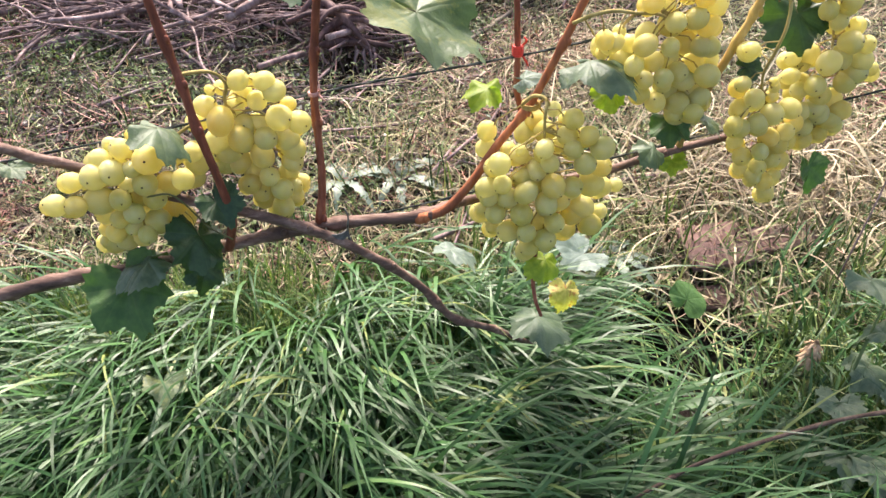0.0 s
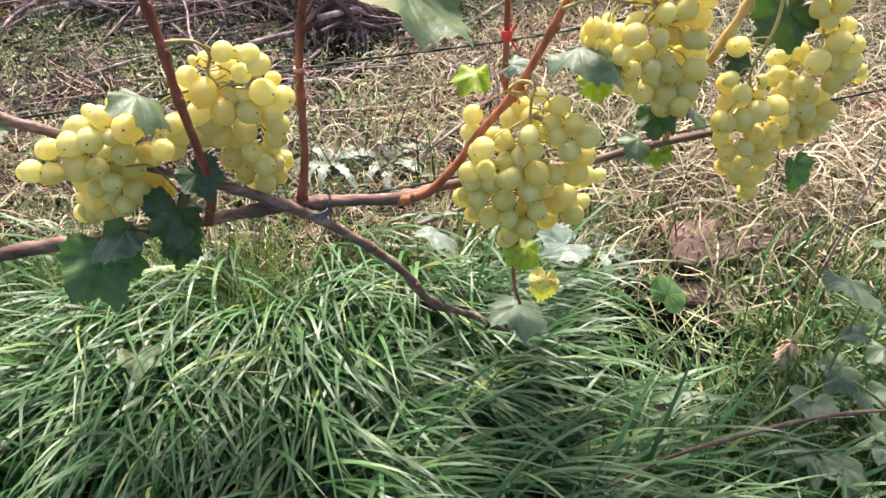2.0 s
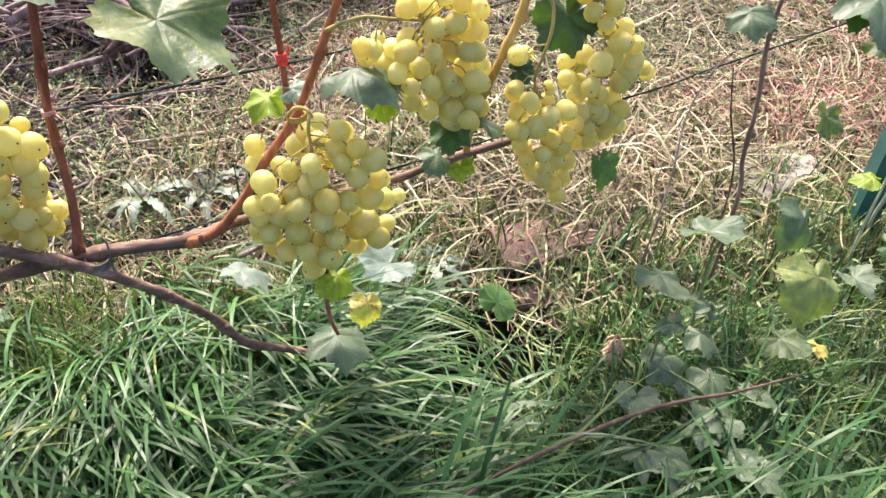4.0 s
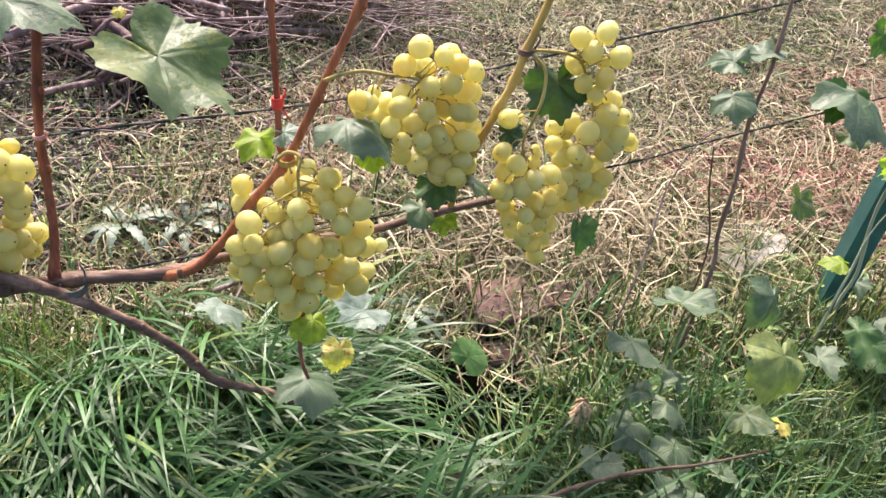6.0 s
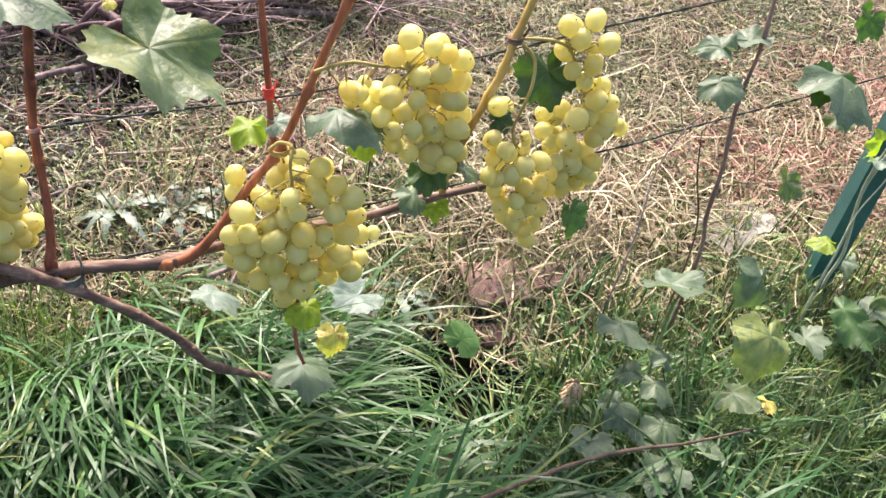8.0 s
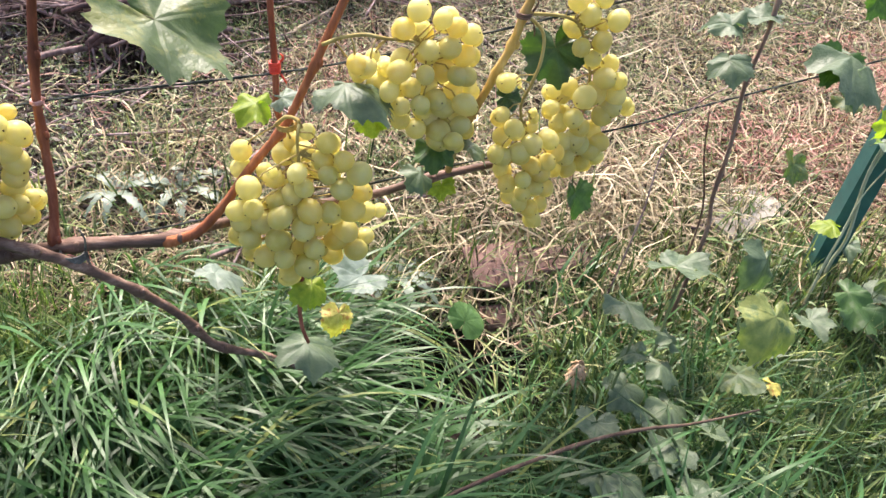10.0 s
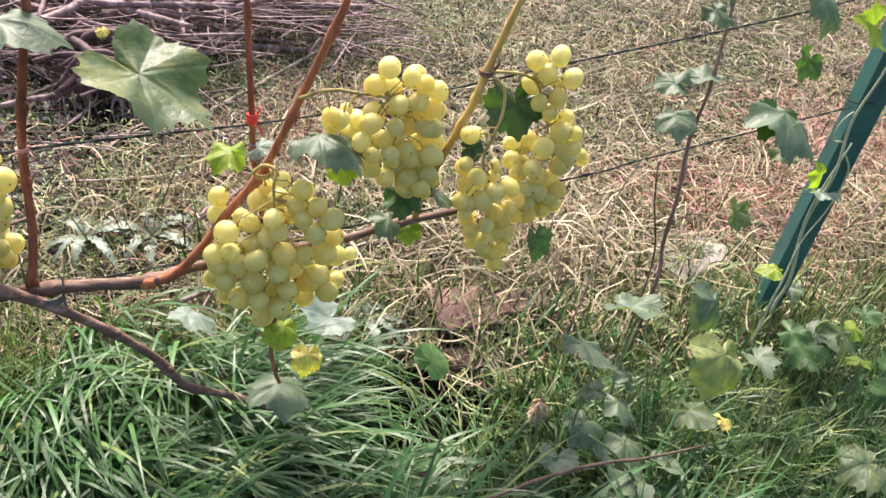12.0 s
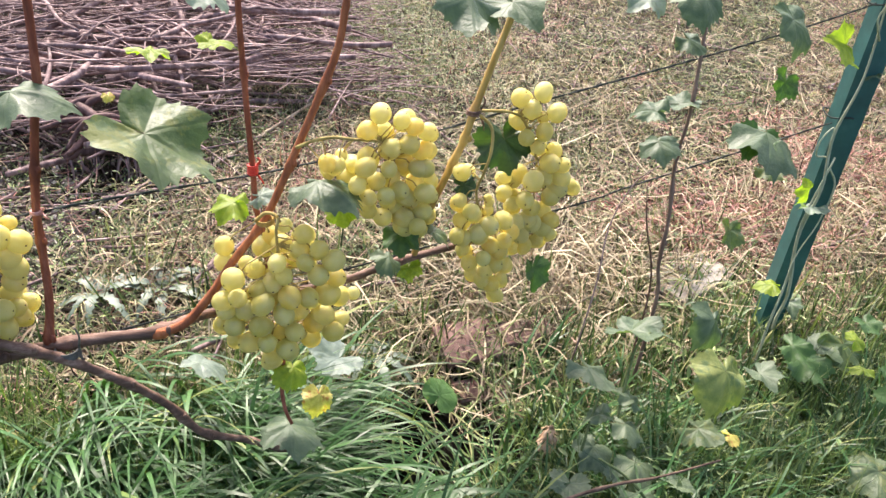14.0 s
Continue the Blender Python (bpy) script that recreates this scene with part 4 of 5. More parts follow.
leaf(climber, (0.858, 1.053, 0.578), 0.050, -80, 40, 50, "mid")
leaf(climber, (0.987, 1.035, 0.367), 0.048, 10, 84, 0, "white")
leaf(climber, (0.846, 1.000, 0.462), 0.036, -30, 60, 20, "mid")
leaf(climber, (1.010, 1.060, 0.600), 0.034, 160, 70, 0, "pale")
leaf(climber, (1.100, 0.930, 0.150), 0.044, 60, 50, 20, "lime")
leaf(climber, (1.160, 0.980, 0.140), 0.052, -30, 60, 0, "mid")
leaf(climber, (1.060, 0.860, 0.150), 0.040, 120, 55, 0, "lime")
for curl in (
    [(0.985, 1.046, 0.66), (0.955, 1.03, 0.70), (0.962, 1.02, 0.73), (0.985, 1.03, 0.715), (0.978, 1.03, 0.69)],
    [(0.975, 1.045, 0.46), (0.945, 1.03, 0.47), (0.938, 1.025, 0.50), (0.955, 1.03, 0.52), (0.962, 1.03, 0.50)],
    [(0.990, 1.043, 0.44), (1.02, 1.05, 0.40), (1.01, 1.04, 0.33), (0.985, 1.03, 0.26), (0.965, 1.0, 0.16)],
):
    grown("tendril", curl, [0.0022, 0.0018, 0.0012], PALE_STEM, climber, "thin pale tendril round the post")


# ---- ground things ----
def slab(name, place, size, turn, tilt, material, label, category):
    bm = bmesh.new()
    box(bm, size, (0, 0, 0), None, min(size) * 0.22, 0.004)
    ob = part(name, bm, material, None)
    ob.matrix_world = pose(*place, tilt, 0, turn)
    return tagged(ob, label, category)


slab("tile_piece", (0.405, 1.050, 0.060), (0.115, 0.095, 0.012), 14, 9, TILE, "broken reddish clay tile lying on the soil", "tile")
slab("tile_piece", (0.525, 1.075, 0.060), (0.115, 0.060, 0.012), 12, 6, TILE, "broken reddish clay tile half under the straw", "tile")
slab("tile_piece", (0.42, 0.965, 0.018), (0.10, 0.05, 0.015), 12, 8, TILE, "dirty tile fragment in the grass", "tile")
slab("flat_stone", (0.92, 1.225, 0.074), (0.19, 0.11, 0.03), 30, 3, STONE, "flat pale stone slab under dry stems", "stone")
slab("flat_stone", (1.32, 1.42, 0.066), (0.14, 0.08, 0.03), -15, 3, STONE, "small pale stone in the weeds", "stone")


def dry_flower():
    ob = empty("dry_flower", (0.487, 0.800, 0.0), "withered orange-brown flower head on a dry stem", "flower")
    bm = bmesh.new()
    r = random.Random(12)
    for k in range(110):
        a, h = r.uniform(0, 6.28), r.uniform(-1, 1)
        out = 0.013 * math.sqrt(max(0.1, 1 - h * h)) * r.uniform(0.4, 1.25)
        q = Vector((out * math.cos(a), out * math.sin(a) - 0.012, 0.082 + 0.024 * h))
        way = Vector((math.cos(a), math.sin(a), r.uniform(0.2, 1.6))).normalized()
        lump(bm, q, (r.uniform(0.0015, 0.0045), 0.0007, r.uniform(0.004, 0.010)), way.to_track_quat("Y", "Z").to_matrix().to_4x4(), 6, 0.6)
    part("head", bm, DRY, ob)
    bm = bmesh.new()
    tube(bm, glide([(0, 0, -0.01), (0.004, -0.004, 0.02), (0, -0.012, 0.08)], 4), 0.0016, 5)
    part("stem", bm, STRAW, ob)


dry_flower()


def kerb_and_paving():
    bm = bmesh.new()
    box(bm, (0.10, 7.0, 0.16), (0, 0, 0), None, 0.012, 0.003)
    ob = part("kerb", bm, KERB, None)
    ob.matrix_world = pose(3.55, 5.4, 0.17, 0, 0, 4)
    tagged(ob, "pale pinkish concrete garden kerb", "kerb", kind="structure")
    pave = tagged(new("pavement"), "grey paving beyond the kerb", "pavement", kind="structure")
    pave.location = (3.62, 2.0, 0.0)
    bm = bmesh.new()
    box(bm, (0.19, 0.19, 0.06), (0, 0, 0), None, 0.012, 0.003)
    me = bpy.data.meshes.new("paving_stone")
    bm.to_mesh(me)
    bm.free()
    me.materials.append(PAVE)
    for i in range(9):
        for j in range(30):
            st = link("paving_stone", me, None, pave)
            y = j * 0.2 + 0.1 * (i % 2)
            st.matrix_local = pose(0.10 + i * 0.2 - y * 0.07, y, 0.155 + random.uniform(-0.004, 0.004), 0, 0, 4 + random.uniform(-1, 1))


kerb_and_paving()


# ---- brush pile ----
def heap(x, y):
    d = max(0, 1 - ((x + 0.75) / 1.15) ** 4) * max(0, 1 - ((y - 2.45) / 0.85) ** 4)
    return float(rise(x, y)) + 0.20 * d


def brush_pile():
    pile = empty("brush_pile", (-0.7, 2.3, 0.08), "heap of pruned purplish-brown vine branches on the ground", "brush pile")
    shapes = []
    for k in range(12):
        r = random.Random(k + 40)
        length, pts, p, a, b = r.uniform(0.35, 1.0), [], Vector(), r.uniform(-0.2, 0.2), 0.0
        for i in range(7):
            pts.append(p.copy())
            a += r.uniform(-0.36, 0.36)
            b = 0.6 * b + r.uniform(-0.1, 0.1)
            p += Vector((math.cos(a), math.sin(a), b)) * length / 6
        shift = pts[3].copy()
        bm = bmesh.new()
        rad = (0.0030, 0.0042, 0.0052, 0.0066, 0.0085, 0.0115)[k % 6]
        tube(bm, glide([q - shift for q in pts], 3), [rad, rad * 0.9, rad * 0.55], 6, 0.2, k)
        if k % 2:
            tube(bm, glide([pts[2] - shift, pts[3] - shift + Vector((0.0, 0.06, 0.03)), pts[4] - shift + Vector((0.02, 0.15, 0.04))], 3), [rad * 0.6, rad * 0.3], 5)
        me = bpy.data.meshes.new("branch")
        bm.to_mesh(me)
        bm.free()
        me.polygons.foreach_set("use_smooth", [True] * len(me.polygons))
        me.materials.append(STICK)
        shapes.append(me)
    r = random.Random(5)
    for n in range(300):
        x, y = r.uniform(-1.75, 0.08), r.uniform(1.70, 3.1)
        if x > -0.1 and y < 1.95:
            y += 0.3
        z = max(float(rise(x, y)) + 0.01, heap(x, y) + r.uniform(-0.13, 0.05))
        ob = link("branch", r.choice(shapes), None, pile)
        flat = r.gauss(6, 24) if r.random() < 0.55 else r.uniform(0, 180)
        ob.matrix_local = Matrix.Translation(Vector((x, y, z)) - pile.location) @ pose(0, 0, 0, r.uniform(-12, 12), r.gauss(0, 6), flat + 180 * (r.random() < 0.5))
    bm = bmesh.new()
    for n in range(1900):
        x, y = r.uniform(-1.9, 0.40), r.uniform(1.66, 3.4)
        if x > -0.05 and y < 1.9:
            y += 0.35
        a, length = r.gauss(0.1, 0.75), r.uniform(0.12, 0.45)
        p = Vector((x, y, heap(x, y) + r.uniform(-0.05, 0.04))) - pile.location
        d = Vector((math.cos(a), math.sin(a), r.uniform(-0.12, 0.12))) * length
        s = Vector((-d.y, d.x, 0)) * r.uniform(-0.2, 0.2)
        tube(bm, glide([p - d / 2, p + s, p + d / 2], 3), [r.uniform(0.0015, 0.0032), 0.001], 4)
    tagged(part("twig_litter", bm, STICK, pile, "thin dry twigs"), kind="stuff")


brush_pile()


def root_clump():
    """Thick bent roots dumped at the pile's edge over a hollow."""
    ob = empty("root_clump", (-0.36, 1.70, 0.10), "tangle of thick bent purplish-brown roots over a dark hollow", "roots")
    r = random.Random(77)
    for k in range(16):
        a, bow, high = r.gauss(0.15, 0.35), r.uniform(0.02, 0.07), r.uniform(0.0, 0.075)
        half = Vector((math.cos(a), math.sin(a), r.uniform(-0.25, 0.25))) * r.uniform(0.07, 0.15)
        mid = Vector((r.uniform(-0.03, 0.03), r.uniform(-0.05, 0.08), high))
        rad = r.uniform(0.004, 0.011)
        bm = bmesh.new()
        tube(bm, glide([mid - half, mid - half * 0.4 + Vector((0, -0.01, bow)), mid + half * 0.35 + Vector((0, -0.015, bow)), mid + half], 5), [rad * 0.7, rad, rad * 0.9, rad * 0.4], 7, 0.25, k)
        part("root", bm, ROOT, ob)
    for k in range(12):
        p = Vector((r.uniform(-0.07, 0.09), r.uniform(-0.10, -0.04), 0.035))
        bm = bmesh.new()
        tube(bm, glide([p, p + Vector((r.uniform(-0.01, 0.01), -0.012, -0.03)), p + Vector((r.uniform(-0.02, 0.02), -0.02, -0.075))], 3), [0.003, 0.0022, 0.0015], 5)
        part("rootlet", bm, STICK, ob)


root_clump()


def lone_twig(points, r):
    bm = bmesh.new()
    tube(bm, glide(points, 6), [r, r * 0.8, r * 0.5], 6, 0.15)
    tagged(part("dry_twig", bm, STRAW_BARK, None), "long pale dry twig lying on the litter", "twig", "dry twigs")


lone_twig([(-0.15, 1.617, 0.098), (-0.02, 1.80, 0.112), (0.101, 1.996, 0.118), (0.16, 2.08, 0.12)], 0.005)
lone_twig([(0.69, 1.262, 0.08), (0.80, 1.41, 0.09), (0.93, 1.56, 0.10)], 0.0035)
lone_twig([(0.60, 1.12, 0.075), (0.76, 1.20, 0.085), (0.95, 1.27, 0.09)], 0.004)


def scatter_twigs():
    r = random.Random(9)
    bm = bmesh.new()
    for n in range(280):
        x, y = r.uniform(-2.0, 0.1), r.uniform(1.1, 1.9)
        if n % 3 == 0:
            x, y = r.uniform(0.3, 2.4), r.uniform(1.2, 3.0)
        a, length = r.gauss(0.5, 0.7), r.uniform(0.08, 0.50)
        p = Vector((x, y, float(rise(x, y)) + r.uniform(0.006, 0.03)))
        d = Vector((math.cos(a), math.sin(a), r.uniform(-0.05, 0.05))) * length
        s = Vector((-d.y, d.x, 0)) * r.uniform(-0.15, 0.15)
        tube(bm, glide([p - d / 2, p + s, p + d / 2], 4), [r.uniform(0.0018, 0.0050), 0.0014], 5)
    tagged(part("twig_litter", bm, STICK, None), "scattered dry vine twigs lying on the soil", "twigs", kind="stuff")


scatter_twigs()


# ---- grass and weeds ----
def spots(n, x0, x1, y0, y1, keep):
    """Random ground places in a rectangle, thinned by keep(x, y), a share from 0 to 1."""
    got = []
    while sum(map(len, got)) < n:
        x, y = rng.uniform(x0, x1, 4 * n), rng.uniform(y0, y1, 4 * n)
        ok = rng.uniform(0, 1, 4 * n) < keep(x, y) * (1 - np.exp(-((x + 0.34) / 0.10) ** 2 - ((y - 1.65) / 0.075) ** 2)) * (1 - 0.8 * np.clip((-0.05 - x) * 8, 0, 1) * np.clip((y - 1.75) * 8, 0, 1))
        got.append(np.stack([x[ok], y[ok]], -1))
    p = np.concatenate(got)[:n]
    return np.concatenate([p, rise(p[:, 0], p[:, 1])[:, None] - 0.012], 1)


def patchy(x, y, scale, seed):
    a = np.sin(x * scale * 1.7 + seed) * np.cos(y * scale * 1.3 + seed * 2.1) + 0.6 * np.sin(x * scale * 3.9 - y * scale * 2.7 + seed) + 0.4 * np.cos(x * scale * 6.3 + y * scale * 7.1 - seed)
    return np.clip(0.5 + 0.35 * a, 0, 1)


def bare(x, y):
    """What grows near the hollow under the vine: little."""
    return (1 - 0.8 * np.exp(-((x - 0.07) / 0.10) ** 2 - ((y - 0.66) / 0.06) ** 2)) * (1 - 0.96 * np.exp(-(((x - 0.25) / 0.17) ** 4 + ((y - 0.84) / 0.15) ** 4))) * (1 - 0.85 * np.exp(-(((x - 0.43) / 0.06) ** 2 + ((y - 0.82) / 0.06) ** 2)))


def lush(x, y):
    edge = 0.955 - 0.20 * np.clip((-x - 0.40) / 0.5, 0, 1) - 0.44 * np.clip((x - 0.07) / 0.26, 0, 1)
    return bare(x, y) * np.clip((y + 0.25) * 2.2, 0, 1) * np.clip((x + 1.9) * 2, 0, 1) / (1 + np.exp((y - edge) * 28)) * (0.62 + 0.38 * patchy(x, y, 5, 1.0))


def clumped(name, clumps, per, length, width, lean, bend, material, label, keep, area, spread=0.03, segs=7, wind=None, swirl=1.2, twist=0.5):
    c = spots(clumps, *area, keep)
    roots = np.repeat(c, per, 0)
    n = len(roots)
    off = rng.normal(0, spread, (n, 2))
    roots[:, :2] += off
    roots[:, 2] = rise(roots[:, 0], roots[:, 1]) - 0.01
    mean = np.interp(c[:, 0], [-0.9, -0.55, -0.3, -0.05, 0.3], [-2.7, -2.2, -1.3, -0.25, 0.1]) if wind is None else wind
    way = np.repeat(rng.normal(mean, swirl, clumps), per) + rng.normal(0, 0.40, n)
    ob = strips(name, roots, rng.uniform(*length, n), rng.uniform(*width, n), way, rng.uniform(*lean, n), rng.uniform(*bend, n), segs, material, twist)
    return tagged(ob, label, "grass", kind="stuff")


clumped("long_grass", 860, 24, (0.13, 0.33), (0.0040, 0.0086), (0.15, 0.90), (1.2, 2.7), GRASS, "lush long green grass arching over under the vine", lush, (-1.9, 0.75, -0.25, 1.0), 0.024, 9, None, 0.5, 0.4)
clumped("fine_grass", 1500, 13, (0.05, 0.16), (0.0026, 0.0058), (0.1, 1.3), (-0.3, 1.0), FINE_GRASS, "thin mixed grass among weeds by the post",
        lambda x, y: bare(x, y) * (np.clip((x - 0.1) * 3, 0, 1) * np.clip((1.25 - y) * 5, 0, 1) + 0.12 * np.clip((1.5 - y) * 3, 0, 1)), (-1.6, 2.0, -0.1, 1.4), 0.035, 6, 1.0, 3.0)
clumped("thin_grass", 560, 13, (0.08, 0.21), (0.0030, 0.0060), (0.15, 0.9), (0.7, 1.9), GRASS, "long thin grass among the weeds by the post",
        lambda x, y: bare(x, y) * np.clip((x - 0.3) * 4, 0, 1) * np.clip((1.9 - x) * 2, 0, 1) * np.clip((1.02 - y) * 5, 0, 1) * (0.3 + 0.7 * patchy(x, y, 5, 4.0)), (0.2, 1.9, 0.0, 1.1), 0.03, 8, 0.0, 1.6, 0.4)
clumped("weed_stems", 1250, 10, (0.05, 0.17), (0.0022, 0.0048), (0.1, 1.4), (-0.6, 1.6), WEED, "thin light green weed stems crowding round the post",
        lambda x, y: bare(x, y) * np.clip((x - 0.32) * 3, 0, 1) * np.clip((np.where(x < 0.75, 0.99, 1.16) - y) * 6, 0, 1) * np.clip((2.0 - x) * 2, 0, 1) * (0.35 + 0.65 * patchy(x, y, 7, 9.0)), (0.3, 2.0, 0.35, 1.25), 0.04, 6, 0.5, 3.0)
clumped("young_grass", 620, 13, (0.05, 0.15), (0.0020, 0.0042), (0.05, 0.7), (0.1, 1.1), YOUNG, "short upright yellow-green grass under the cordon",
        lambda x, y: bare(x, y) * np.exp(-((y - 0.86 - 0.1 * x) / 0.10) ** 2) * np.clip((0.32 - x) * 4, 0, 1), (-1.5, 0.4, 0.5, 1.15), 0.03, 6, 0.3, 2.0)
clumped("short_grass", 2500, 11, (0.03, 0.10), (0.0014, 0.0030), (0.1, 1.1), (0.3, 1.4), FINE_GRASS, "short sparse grass behind the vine",
        lambda x, y: np.clip((y - 0.8) * 4, 0, 1) * patchy(x, y, 4, 2.0), (-2.2, 4.5, 0.8, 4.6), 0.03, 5, 1.0, 2.5)


def litter(name, n, area, keep, length, width, material, label):
    p = spots(n, *area, keep)
    p[:, 2] += rng.uniform(0.012, 0.035, n)
    ob = strips(name, p, rng.uniform(*length, n), rng.uniform(*width, n), rng.uniform(0, 2 * np.pi, n), rng.uniform(1.1, 1.75, n), rng.uniform(-1.9, 1.9, n), 5, material, 1.2, 4.0, 0.9)
    return tagged(ob, label, "straw", kind="stuff")


far = lambda x, y: bare(x, y) * np.clip((y - 0.85) * 4, 0, 1) * (0.25 + 0.75 * patchy(x, y, 3, 0.4)) / (0.5 + np.maximum(0, y - 1.0))
right_far = lambda x, y: far(x, y) * 1.7 * (1.0 - patchy(x, y, 2.6, 8.0)) ** 1.6 * np.clip((x + 0.3) * 2.2 + 0.2, 0.06, 1)
litter("straw_litter", 9000, (-2.2, 3.5, 0.85, 4.5), right_far, (0.025, 0.10), (0.0014, 0.0032), STRAW, "dry tan straw lying on the ground")
litter("reddish_litter", 12000, (-2.0, 3.5, 0.9, 4.5), lambda x, y: far(x, y) * (0.12 + 1.6 * patchy(x, y, 2.3, 11.0) ** 3), (0.03, 0.11), (0.0012, 0.0030), REED, "reddish-brown dead stems on the ground")


def curls(name, n, area, keep, length, width, lift, curl, material, label):
    """Dry stems lying on the ground, each winding sideways along its length."""
    segs = 7
    p = spots(n, *area, keep)
    long = rng.uniform(*length, n)
    way = rng.uniform(0, 2 * np.pi, n)[:, None] + rng.normal(0, curl, (n, 1)) * np.linspace(0, 1, segs + 1) ** 1.4 + rng.normal(0, 0.16, (n, segs + 1))
    step = (long / segs)[:, None]
    x = p[:, :1] + np.cumsum(np.cos(way) * step, 1)
    y = p[:, 1:2] + np.cumsum(np.sin(way) * step, 1)
    arch = np.sin(np.linspace(0, np.pi, segs + 1)) * rng.uniform(0, lift, (n, 1)) + np.linspace(0, 1, segs + 1) * rng.uniform(-0.4, 0.8, (n, 1)) * lift
    z = rise(x, y) + np.maximum(0.003, arch + rng.uniform(0.006, 0.022, (n, 1)))
    spine = np.stack([x, y, z], -1)
    w = rng.uniform(*width, n)[:, None] / 2 * np.linspace(1.0, 0.55, segs + 1)
    tilt = rng.uniform(-0.9, 0.9, (n, 1))
    side = np.stack([-np.sin(way) * np.cos(tilt), np.cos(way) * np.cos(tilt), np.sin(tilt) + 0 * way], -1) * w[..., None]
    verts = np.stack([spine - side, spine + side], 2).reshape(-1, 3)
    first = (np.arange(n) * (segs + 1) * 2)[:, None] + (np.arange(segs) * 2)[None]
    me = bpy.data.meshes.new(name)
    me.from_pydata(verts.tolist(), [], np.stack([first, first + 1, first + 3, first + 2], -1).reshape(-1, 4).tolist())
    me.polygons.foreach_set("use_smooth", [True] * len(me.polygons))
    return tagged(link(name, me, material), label, "straw", kind="stuff")


near_far = lambda x, y: bare(x, y) * (1 - 0.85 * np.clip((x - 0.42) * 5, 0, 1) * np.clip((1.16 - y) * 8, 0, 1)) * (1 - 0.9 * np.clip((-0.12 - x) * 4, 0, 1) * np.clip((y - 1.05) * 6, 0, 1)) * np.clip((y - 0.88) * 5, 0, 1) * (0.35 + 0.65 * patchy(x, y, 3.7, 5.5)) / (0.35 + np.maximum(0, y - 1.0)) ** 1.3
curls("dry_curls", 13500, (-2.2, 3.2, 0.88, 4.2), near_far, (0.04, 0.15), (0.0019, 0.0044), 0.022, 1.3, STRAW, "curled dry tan stems matted over the ground")
curls("straw_heap", 1100, (0.26, 1.05, 0.95, 1.42), lambda x, y: np.exp(-(((x - 0.58) / 0.30) ** 2 + ((y - 1.17) / 0.16) ** 2)) * (1 - 0.95 * np.exp(-(((x - 0.42) / 0.13) ** 2 + ((y - 1.04) / 0.08) ** 2))), (0.07, 0.24), (0.0022, 0.0046), 0.045, 0.8, STRAW, "loose heap of pale straw behind the tiles")
curls("reddish_curls", 2400, (0.4, 2.2, 1.2, 3.0), lambda x, y: np.exp(-(((x - 1.05) / 0.22) ** 2 + ((y - 1.42) / 0.14) ** 2)) + 0.5 * np.exp(-(((x - 1.6) / 0.25) ** 2 + ((y - 1.75) / 0.22) ** 2)), (0.04, 0.14), (0.0018, 0.0040), 0.020, 1.2, REED, "reddish dead stems in patches on the soil")
curls("olive_curls", 12000, (-2.2, 3.2, 0.88, 3.6), near_far, (0.04, 0.12), (0.0015, 0.0034), 0.030, 1.5, DULL, "wilted olive stems matted over the ground")


def stalks(name, n, area, keep, length, width, lift, material, label):
    """Longer stems lying across one another, a little off the ground."""
    p = spots(n, *area, keep)
    p[:, 2] += 0.02 + rng.uniform(0, 1, n) ** 2 * lift
    ob = strips(name, p, rng.uniform(*length, n), rng.uniform(*width, n), rng.normal(0.5, 1.3, n) + np.pi * (rng.uniform(0, 1, n) < 0.5), rng.uniform(1.15, 1.8, n), rng.uniform(-1.4, 1.4, n), 8, material, 0.8, 5.0, 0.9)
    return tagged(ob, label, "straw", kind="stuff")


stalks("straw_stalks", 1500, (-0.1, 2.2, 0.93, 2.6), lambda x, y: bare(x, y) * np.clip((x - 0.05) * 3, 0, 1) * np.clip((y - 0.98 - 0.10 * (x > 0.5)) * 8, 0, 1) / (1 + np.exp((y - 1.35) * 6)) + 0.06, (0.06, 0.24), (0.0014, 0.0034), 0.04, STRAW, "long pale dry straw stems lying criss-cross")


def weeds(name, n, area, keep, size, height, material, label, upright=0.7):
    p = spots(n, *area, keep)
    p[:, 2] += rng.uniform(0.01, 1, n) ** 1.6 * height
    return tagged(flecks(name, p, rng.uniform(*size, n), material, upright), label, "weeds", kind="stuff")


weeds("ground_weeds", 80000, (-2.2, 4.5, 0.8, 4.8), lambda x, y: bare(x, y) * np.clip((y - 0.75) * 4, 0, 1) * patchy(x, y, 3.3, 3.0) / (0.5 + np.maximum(0, y - 1.0)), (0.005, 0.015), 0.075, WEED, "small green weeds covering the soil")
weeds("low_weeds", 120000, (-2.0, 4.0, 0.95, 4.6), lambda x, y: (0.08 + 0.92 * patchy(x, y, 2.6, 8.0) ** 1.5) * np.clip(0.45 + (x + 0.5), 0.3, 1) / (0.6 + np.maximum(0, y - 1.1)), (0.006, 0.015), 0.045, SILVER, "grey-green creeping weeds over dry ground")
weeds("silver_weeds", 16000, (-0.3, 1.6, 1.9, 3.6), lambda x, y: np.exp(-((x - 0.42) / 0.32) ** 2 - ((y - 2.5) / 0.5) ** 2), (0.006, 0.014), 0.13, SILVER, "silvery green low weed mound")
weeds("nettle_weeds", 6500, (0.2, 2.2, -0.2, 1.2), lambda x, y: bare(x, y) * np.clip((x - 0.25) * 3, 0, 1) * np.clip((np.where(x < 0.75, 0.98, 1.2) - y) * 8, 0, 1) * patchy(x, y, 6, 5.0) * np.clip((2.2 - x), 0, 1), (0.010, 0.028), 0.12, WEED, "leafy green weeds among the grass by the post")
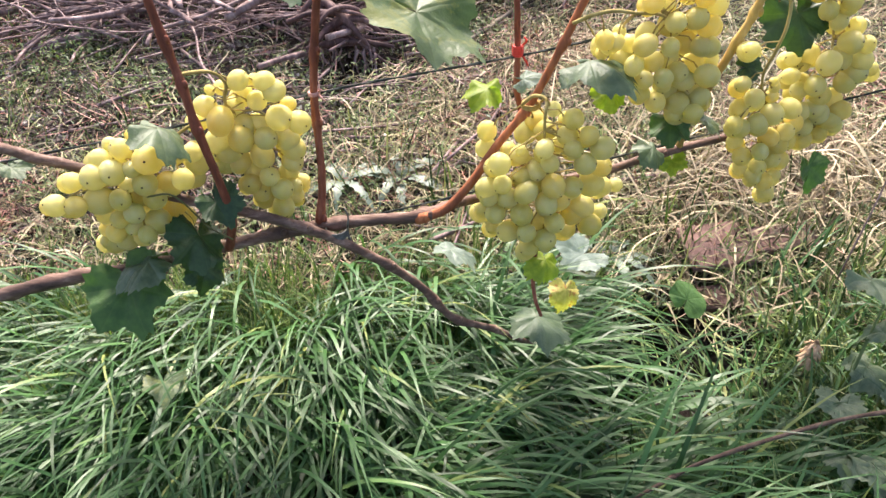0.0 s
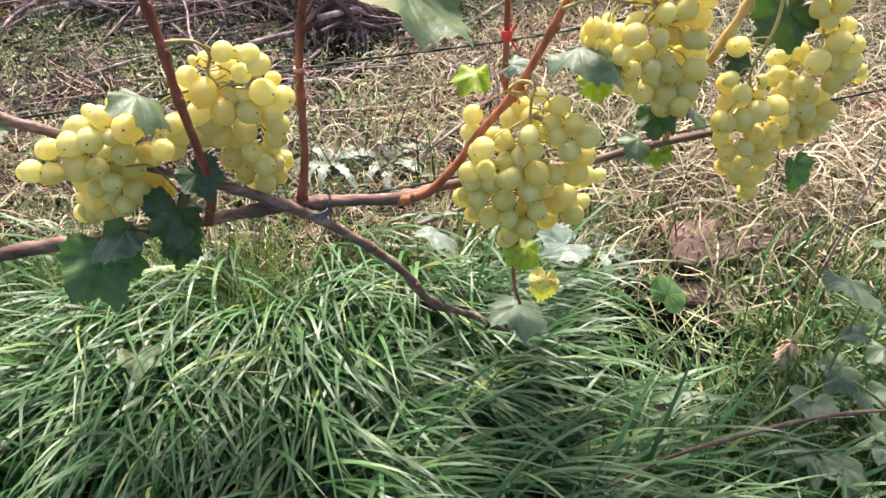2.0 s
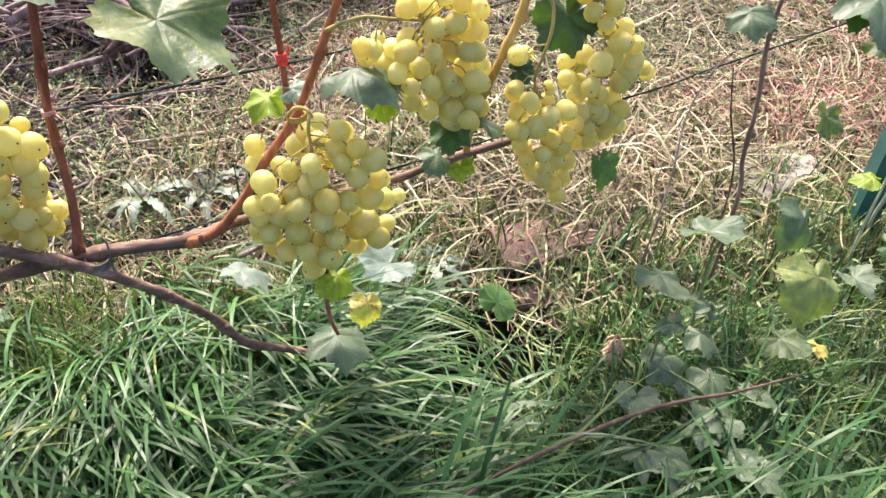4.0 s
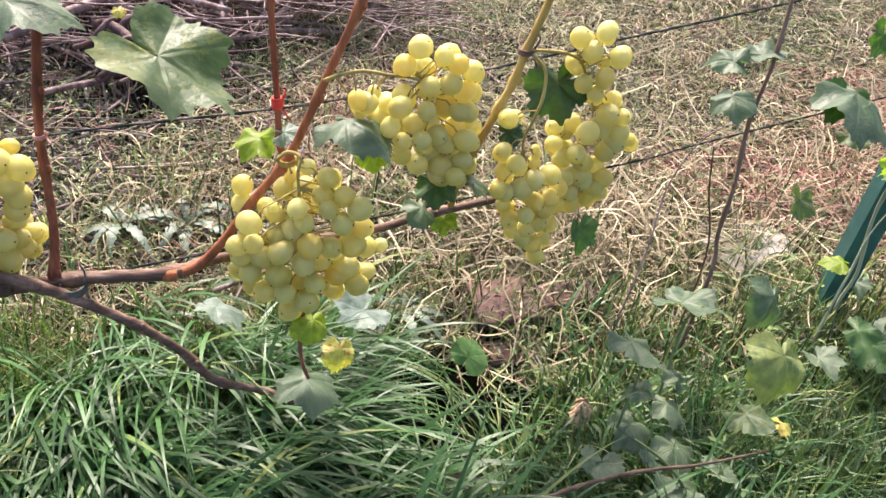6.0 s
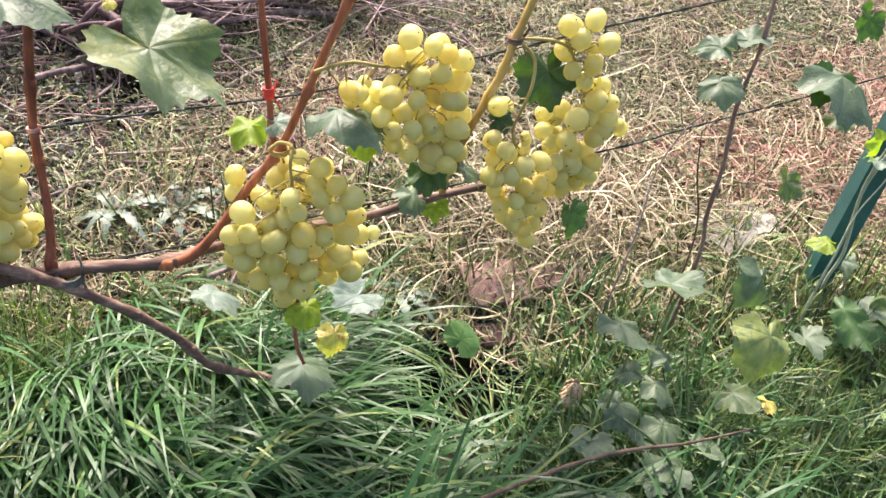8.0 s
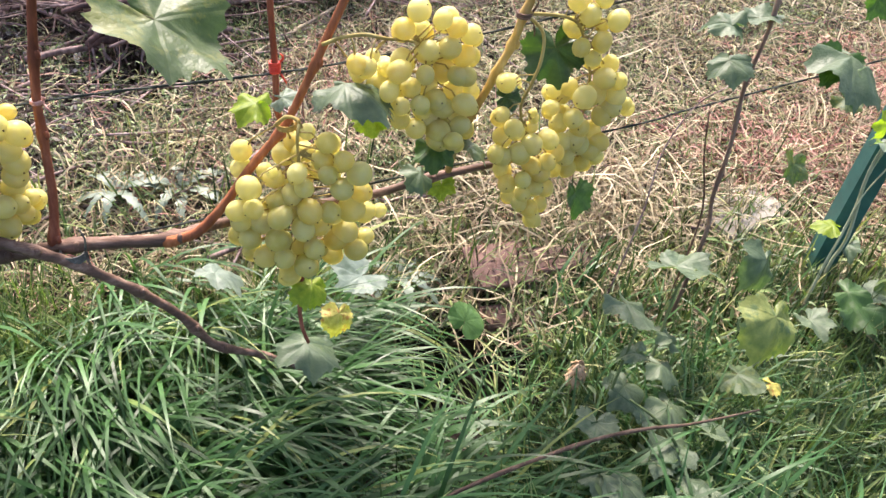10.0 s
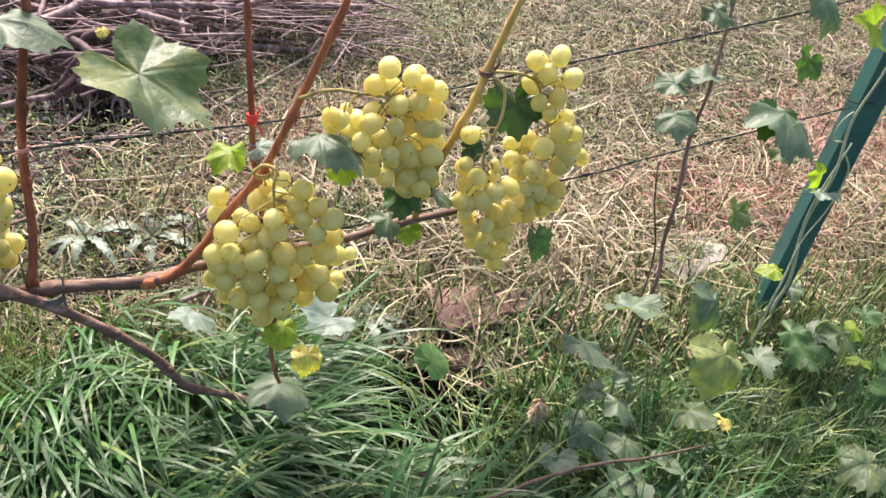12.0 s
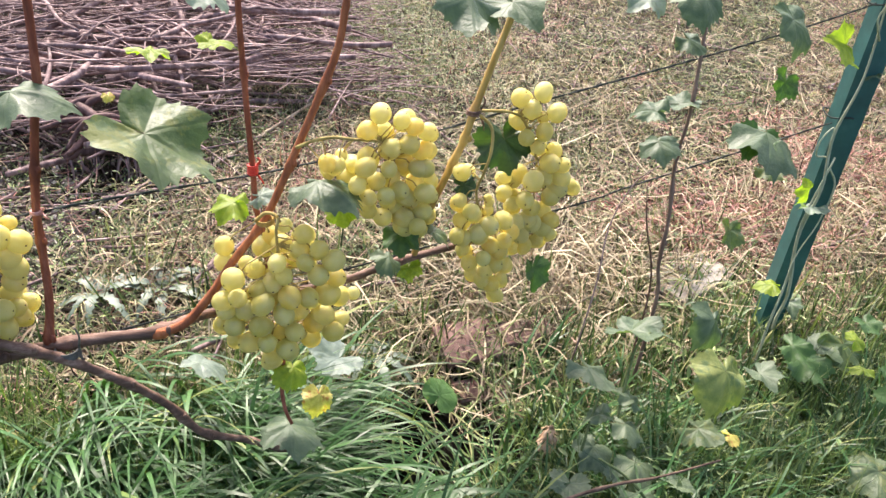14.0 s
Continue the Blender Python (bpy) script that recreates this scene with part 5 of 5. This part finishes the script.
weeds("green_tuft_weeds", 6000, (-1.5, 0.6, 1.0, 2.0), lambda x, y: np.exp(-((x + 1.05) / 0.13) ** 2 - ((y - 1.66) / 0.12) ** 2) + np.exp(-((x + 0.78) / 0.12) ** 2 - ((y - 1.50) / 0.08) ** 2) + np.exp(-((x - 0.27) / 0.13) ** 2 - ((y - 1.33) / 0.13) ** 2) + np.exp(-((x + 0.09) / 0.10) ** 2 - ((y - 1.82) / 0.09) ** 2), (0.006, 0.018), 0.06, WEED, "bright green weed tufts on the soil")


def thistle(place, size, seed):
    """A rosette of long jagged pale leaves."""
    r = random.Random(seed)
    ob = empty("thistle", place, "pale bluish thistle rosette with jagged leaves", "thistle", "thistles")
    for k in range(9):
        a, long, wide, high = k * 0.698 + r.uniform(-0.25, 0.25), size * r.uniform(0.7, 1.1), size * r.uniform(0.07, 0.11), r.uniform(0.25, 0.9)
        bm = bmesh.new()
        rows = []
        for i in range(15):
            s = i / 14
            w = wide * math.sin(math.pi * (0.06 + 0.92 * s ** 0.8)) * (1.0 if i % 2 else 0.58)
            d, z = long * s, long * (high * s - (high + 0.15) * s * s)
            mid = Vector((d * math.cos(a), d * math.sin(a), z))
            side = Vector((-math.sin(a), math.cos(a), 0.25))
            rows.append([bm.verts.new(mid - side * w + Vector((0, 0, w * 0.4))), bm.verts.new(mid), bm.verts.new(mid + side * w)])
        for p, q in zip(rows, rows[1:]):
            bm.faces.new((p[0], p[1], q[1], q[0]))
            bm.faces.new((p[1], p[2], q[2], q[1]))
        part("leaf", bm, PALE, ob)


thistle((0.225, 1.03, 0.040), 0.105, 3)
thistle((-0.17, 1.215, 0.068), 0.135, 4)
thistle((-0.28, 1.19, 0.070), 0.11, 5)


def crumbs(name, n, area, keep, size, material, label):
    """Small angular clods in one mesh."""
    p = spots(n, *area, keep)
    p[:, 2] += 0.012
    s = rng.uniform(*size, (n, 1))
    axes = rng.normal(0, 1, (n, 3, 3))
    axes /= np.linalg.norm(axes, axis=2, keepdims=True)
    k = rng.uniform(0.5, 1.2, (n, 3, 1)) * s[:, None] * axes
    verts = np.stack([p + k[:, 0], p - k[:, 0], p + k[:, 1], p - k[:, 1], p + k[:, 2], p - k[:, 2]], 1).reshape(-1, 3)
    f = np.arange(n)[:, None, None] * 6
    faces = (f + np.array([[0, 2, 4], [2, 1, 4], [1, 3, 4], [3, 0, 4], [2, 0, 5], [1, 2, 5], [3, 1, 5], [0, 3, 5]])[None]).reshape(-1, 3)
    me = bpy.data.meshes.new(name)
    me.from_pydata(verts.tolist(), [], faces.tolist())
    tagged(link(name, me, material), label, "soil", kind="stuff")


crumbs("soil_crumbs", 30000, (-2.2, 1.5, 0.95, 3.0), lambda x, y: (0.15 + np.clip(-x, 0, 1)) * patchy(x, y, 4, 7.0), (0.003, 0.009), CLOD, "crumbly purplish-brown soil clods")
litter("short_bits", 9000, (-2.2, 3.5, 0.9, 4.5), lambda x, y: far(x, y) * (1.1 - patchy(x, y, 2.6, 8.0)) * np.clip(x * 1.5 + 0.7, 0.25, 1), (0.015, 0.06), (0.0015, 0.0045), STRAW, "short bits of straw and dry leaves on the soil")
litter("dark_bits", 17000, (-2.2, 3.5, 0.9, 4.2), far, (0.02, 0.08), (0.0015, 0.0050), BARK_BITS, "dark bits of bark and dead stems on the soil")


# ---- fallen leaves ----
def fallen(place, size, turn, kind, label):
    ob = link("fallen_leaf", leaf_mesh(kind, int(size * 1000) % 7), None)
    ob.matrix_world = pose(*place, 12, -8, turn) @ Matrix.Diagonal((size / 1.6, size / 1.6, size / 1.6, 1))
    tagged(ob, label, "leaf", "fallen leaves")


fallen((-0.432, 0.66, 0.10), 0.06, 200, "green", "fallen dull green leaf caught in the grass")
fallen((-0.44, 0.90, 0.07), 0.05, 60, "white", "fallen whitish leaf in the grass")
fallen((0.15, 1.30, 0.085), 0.04, 310, "lime", "small green leaf on the ground")
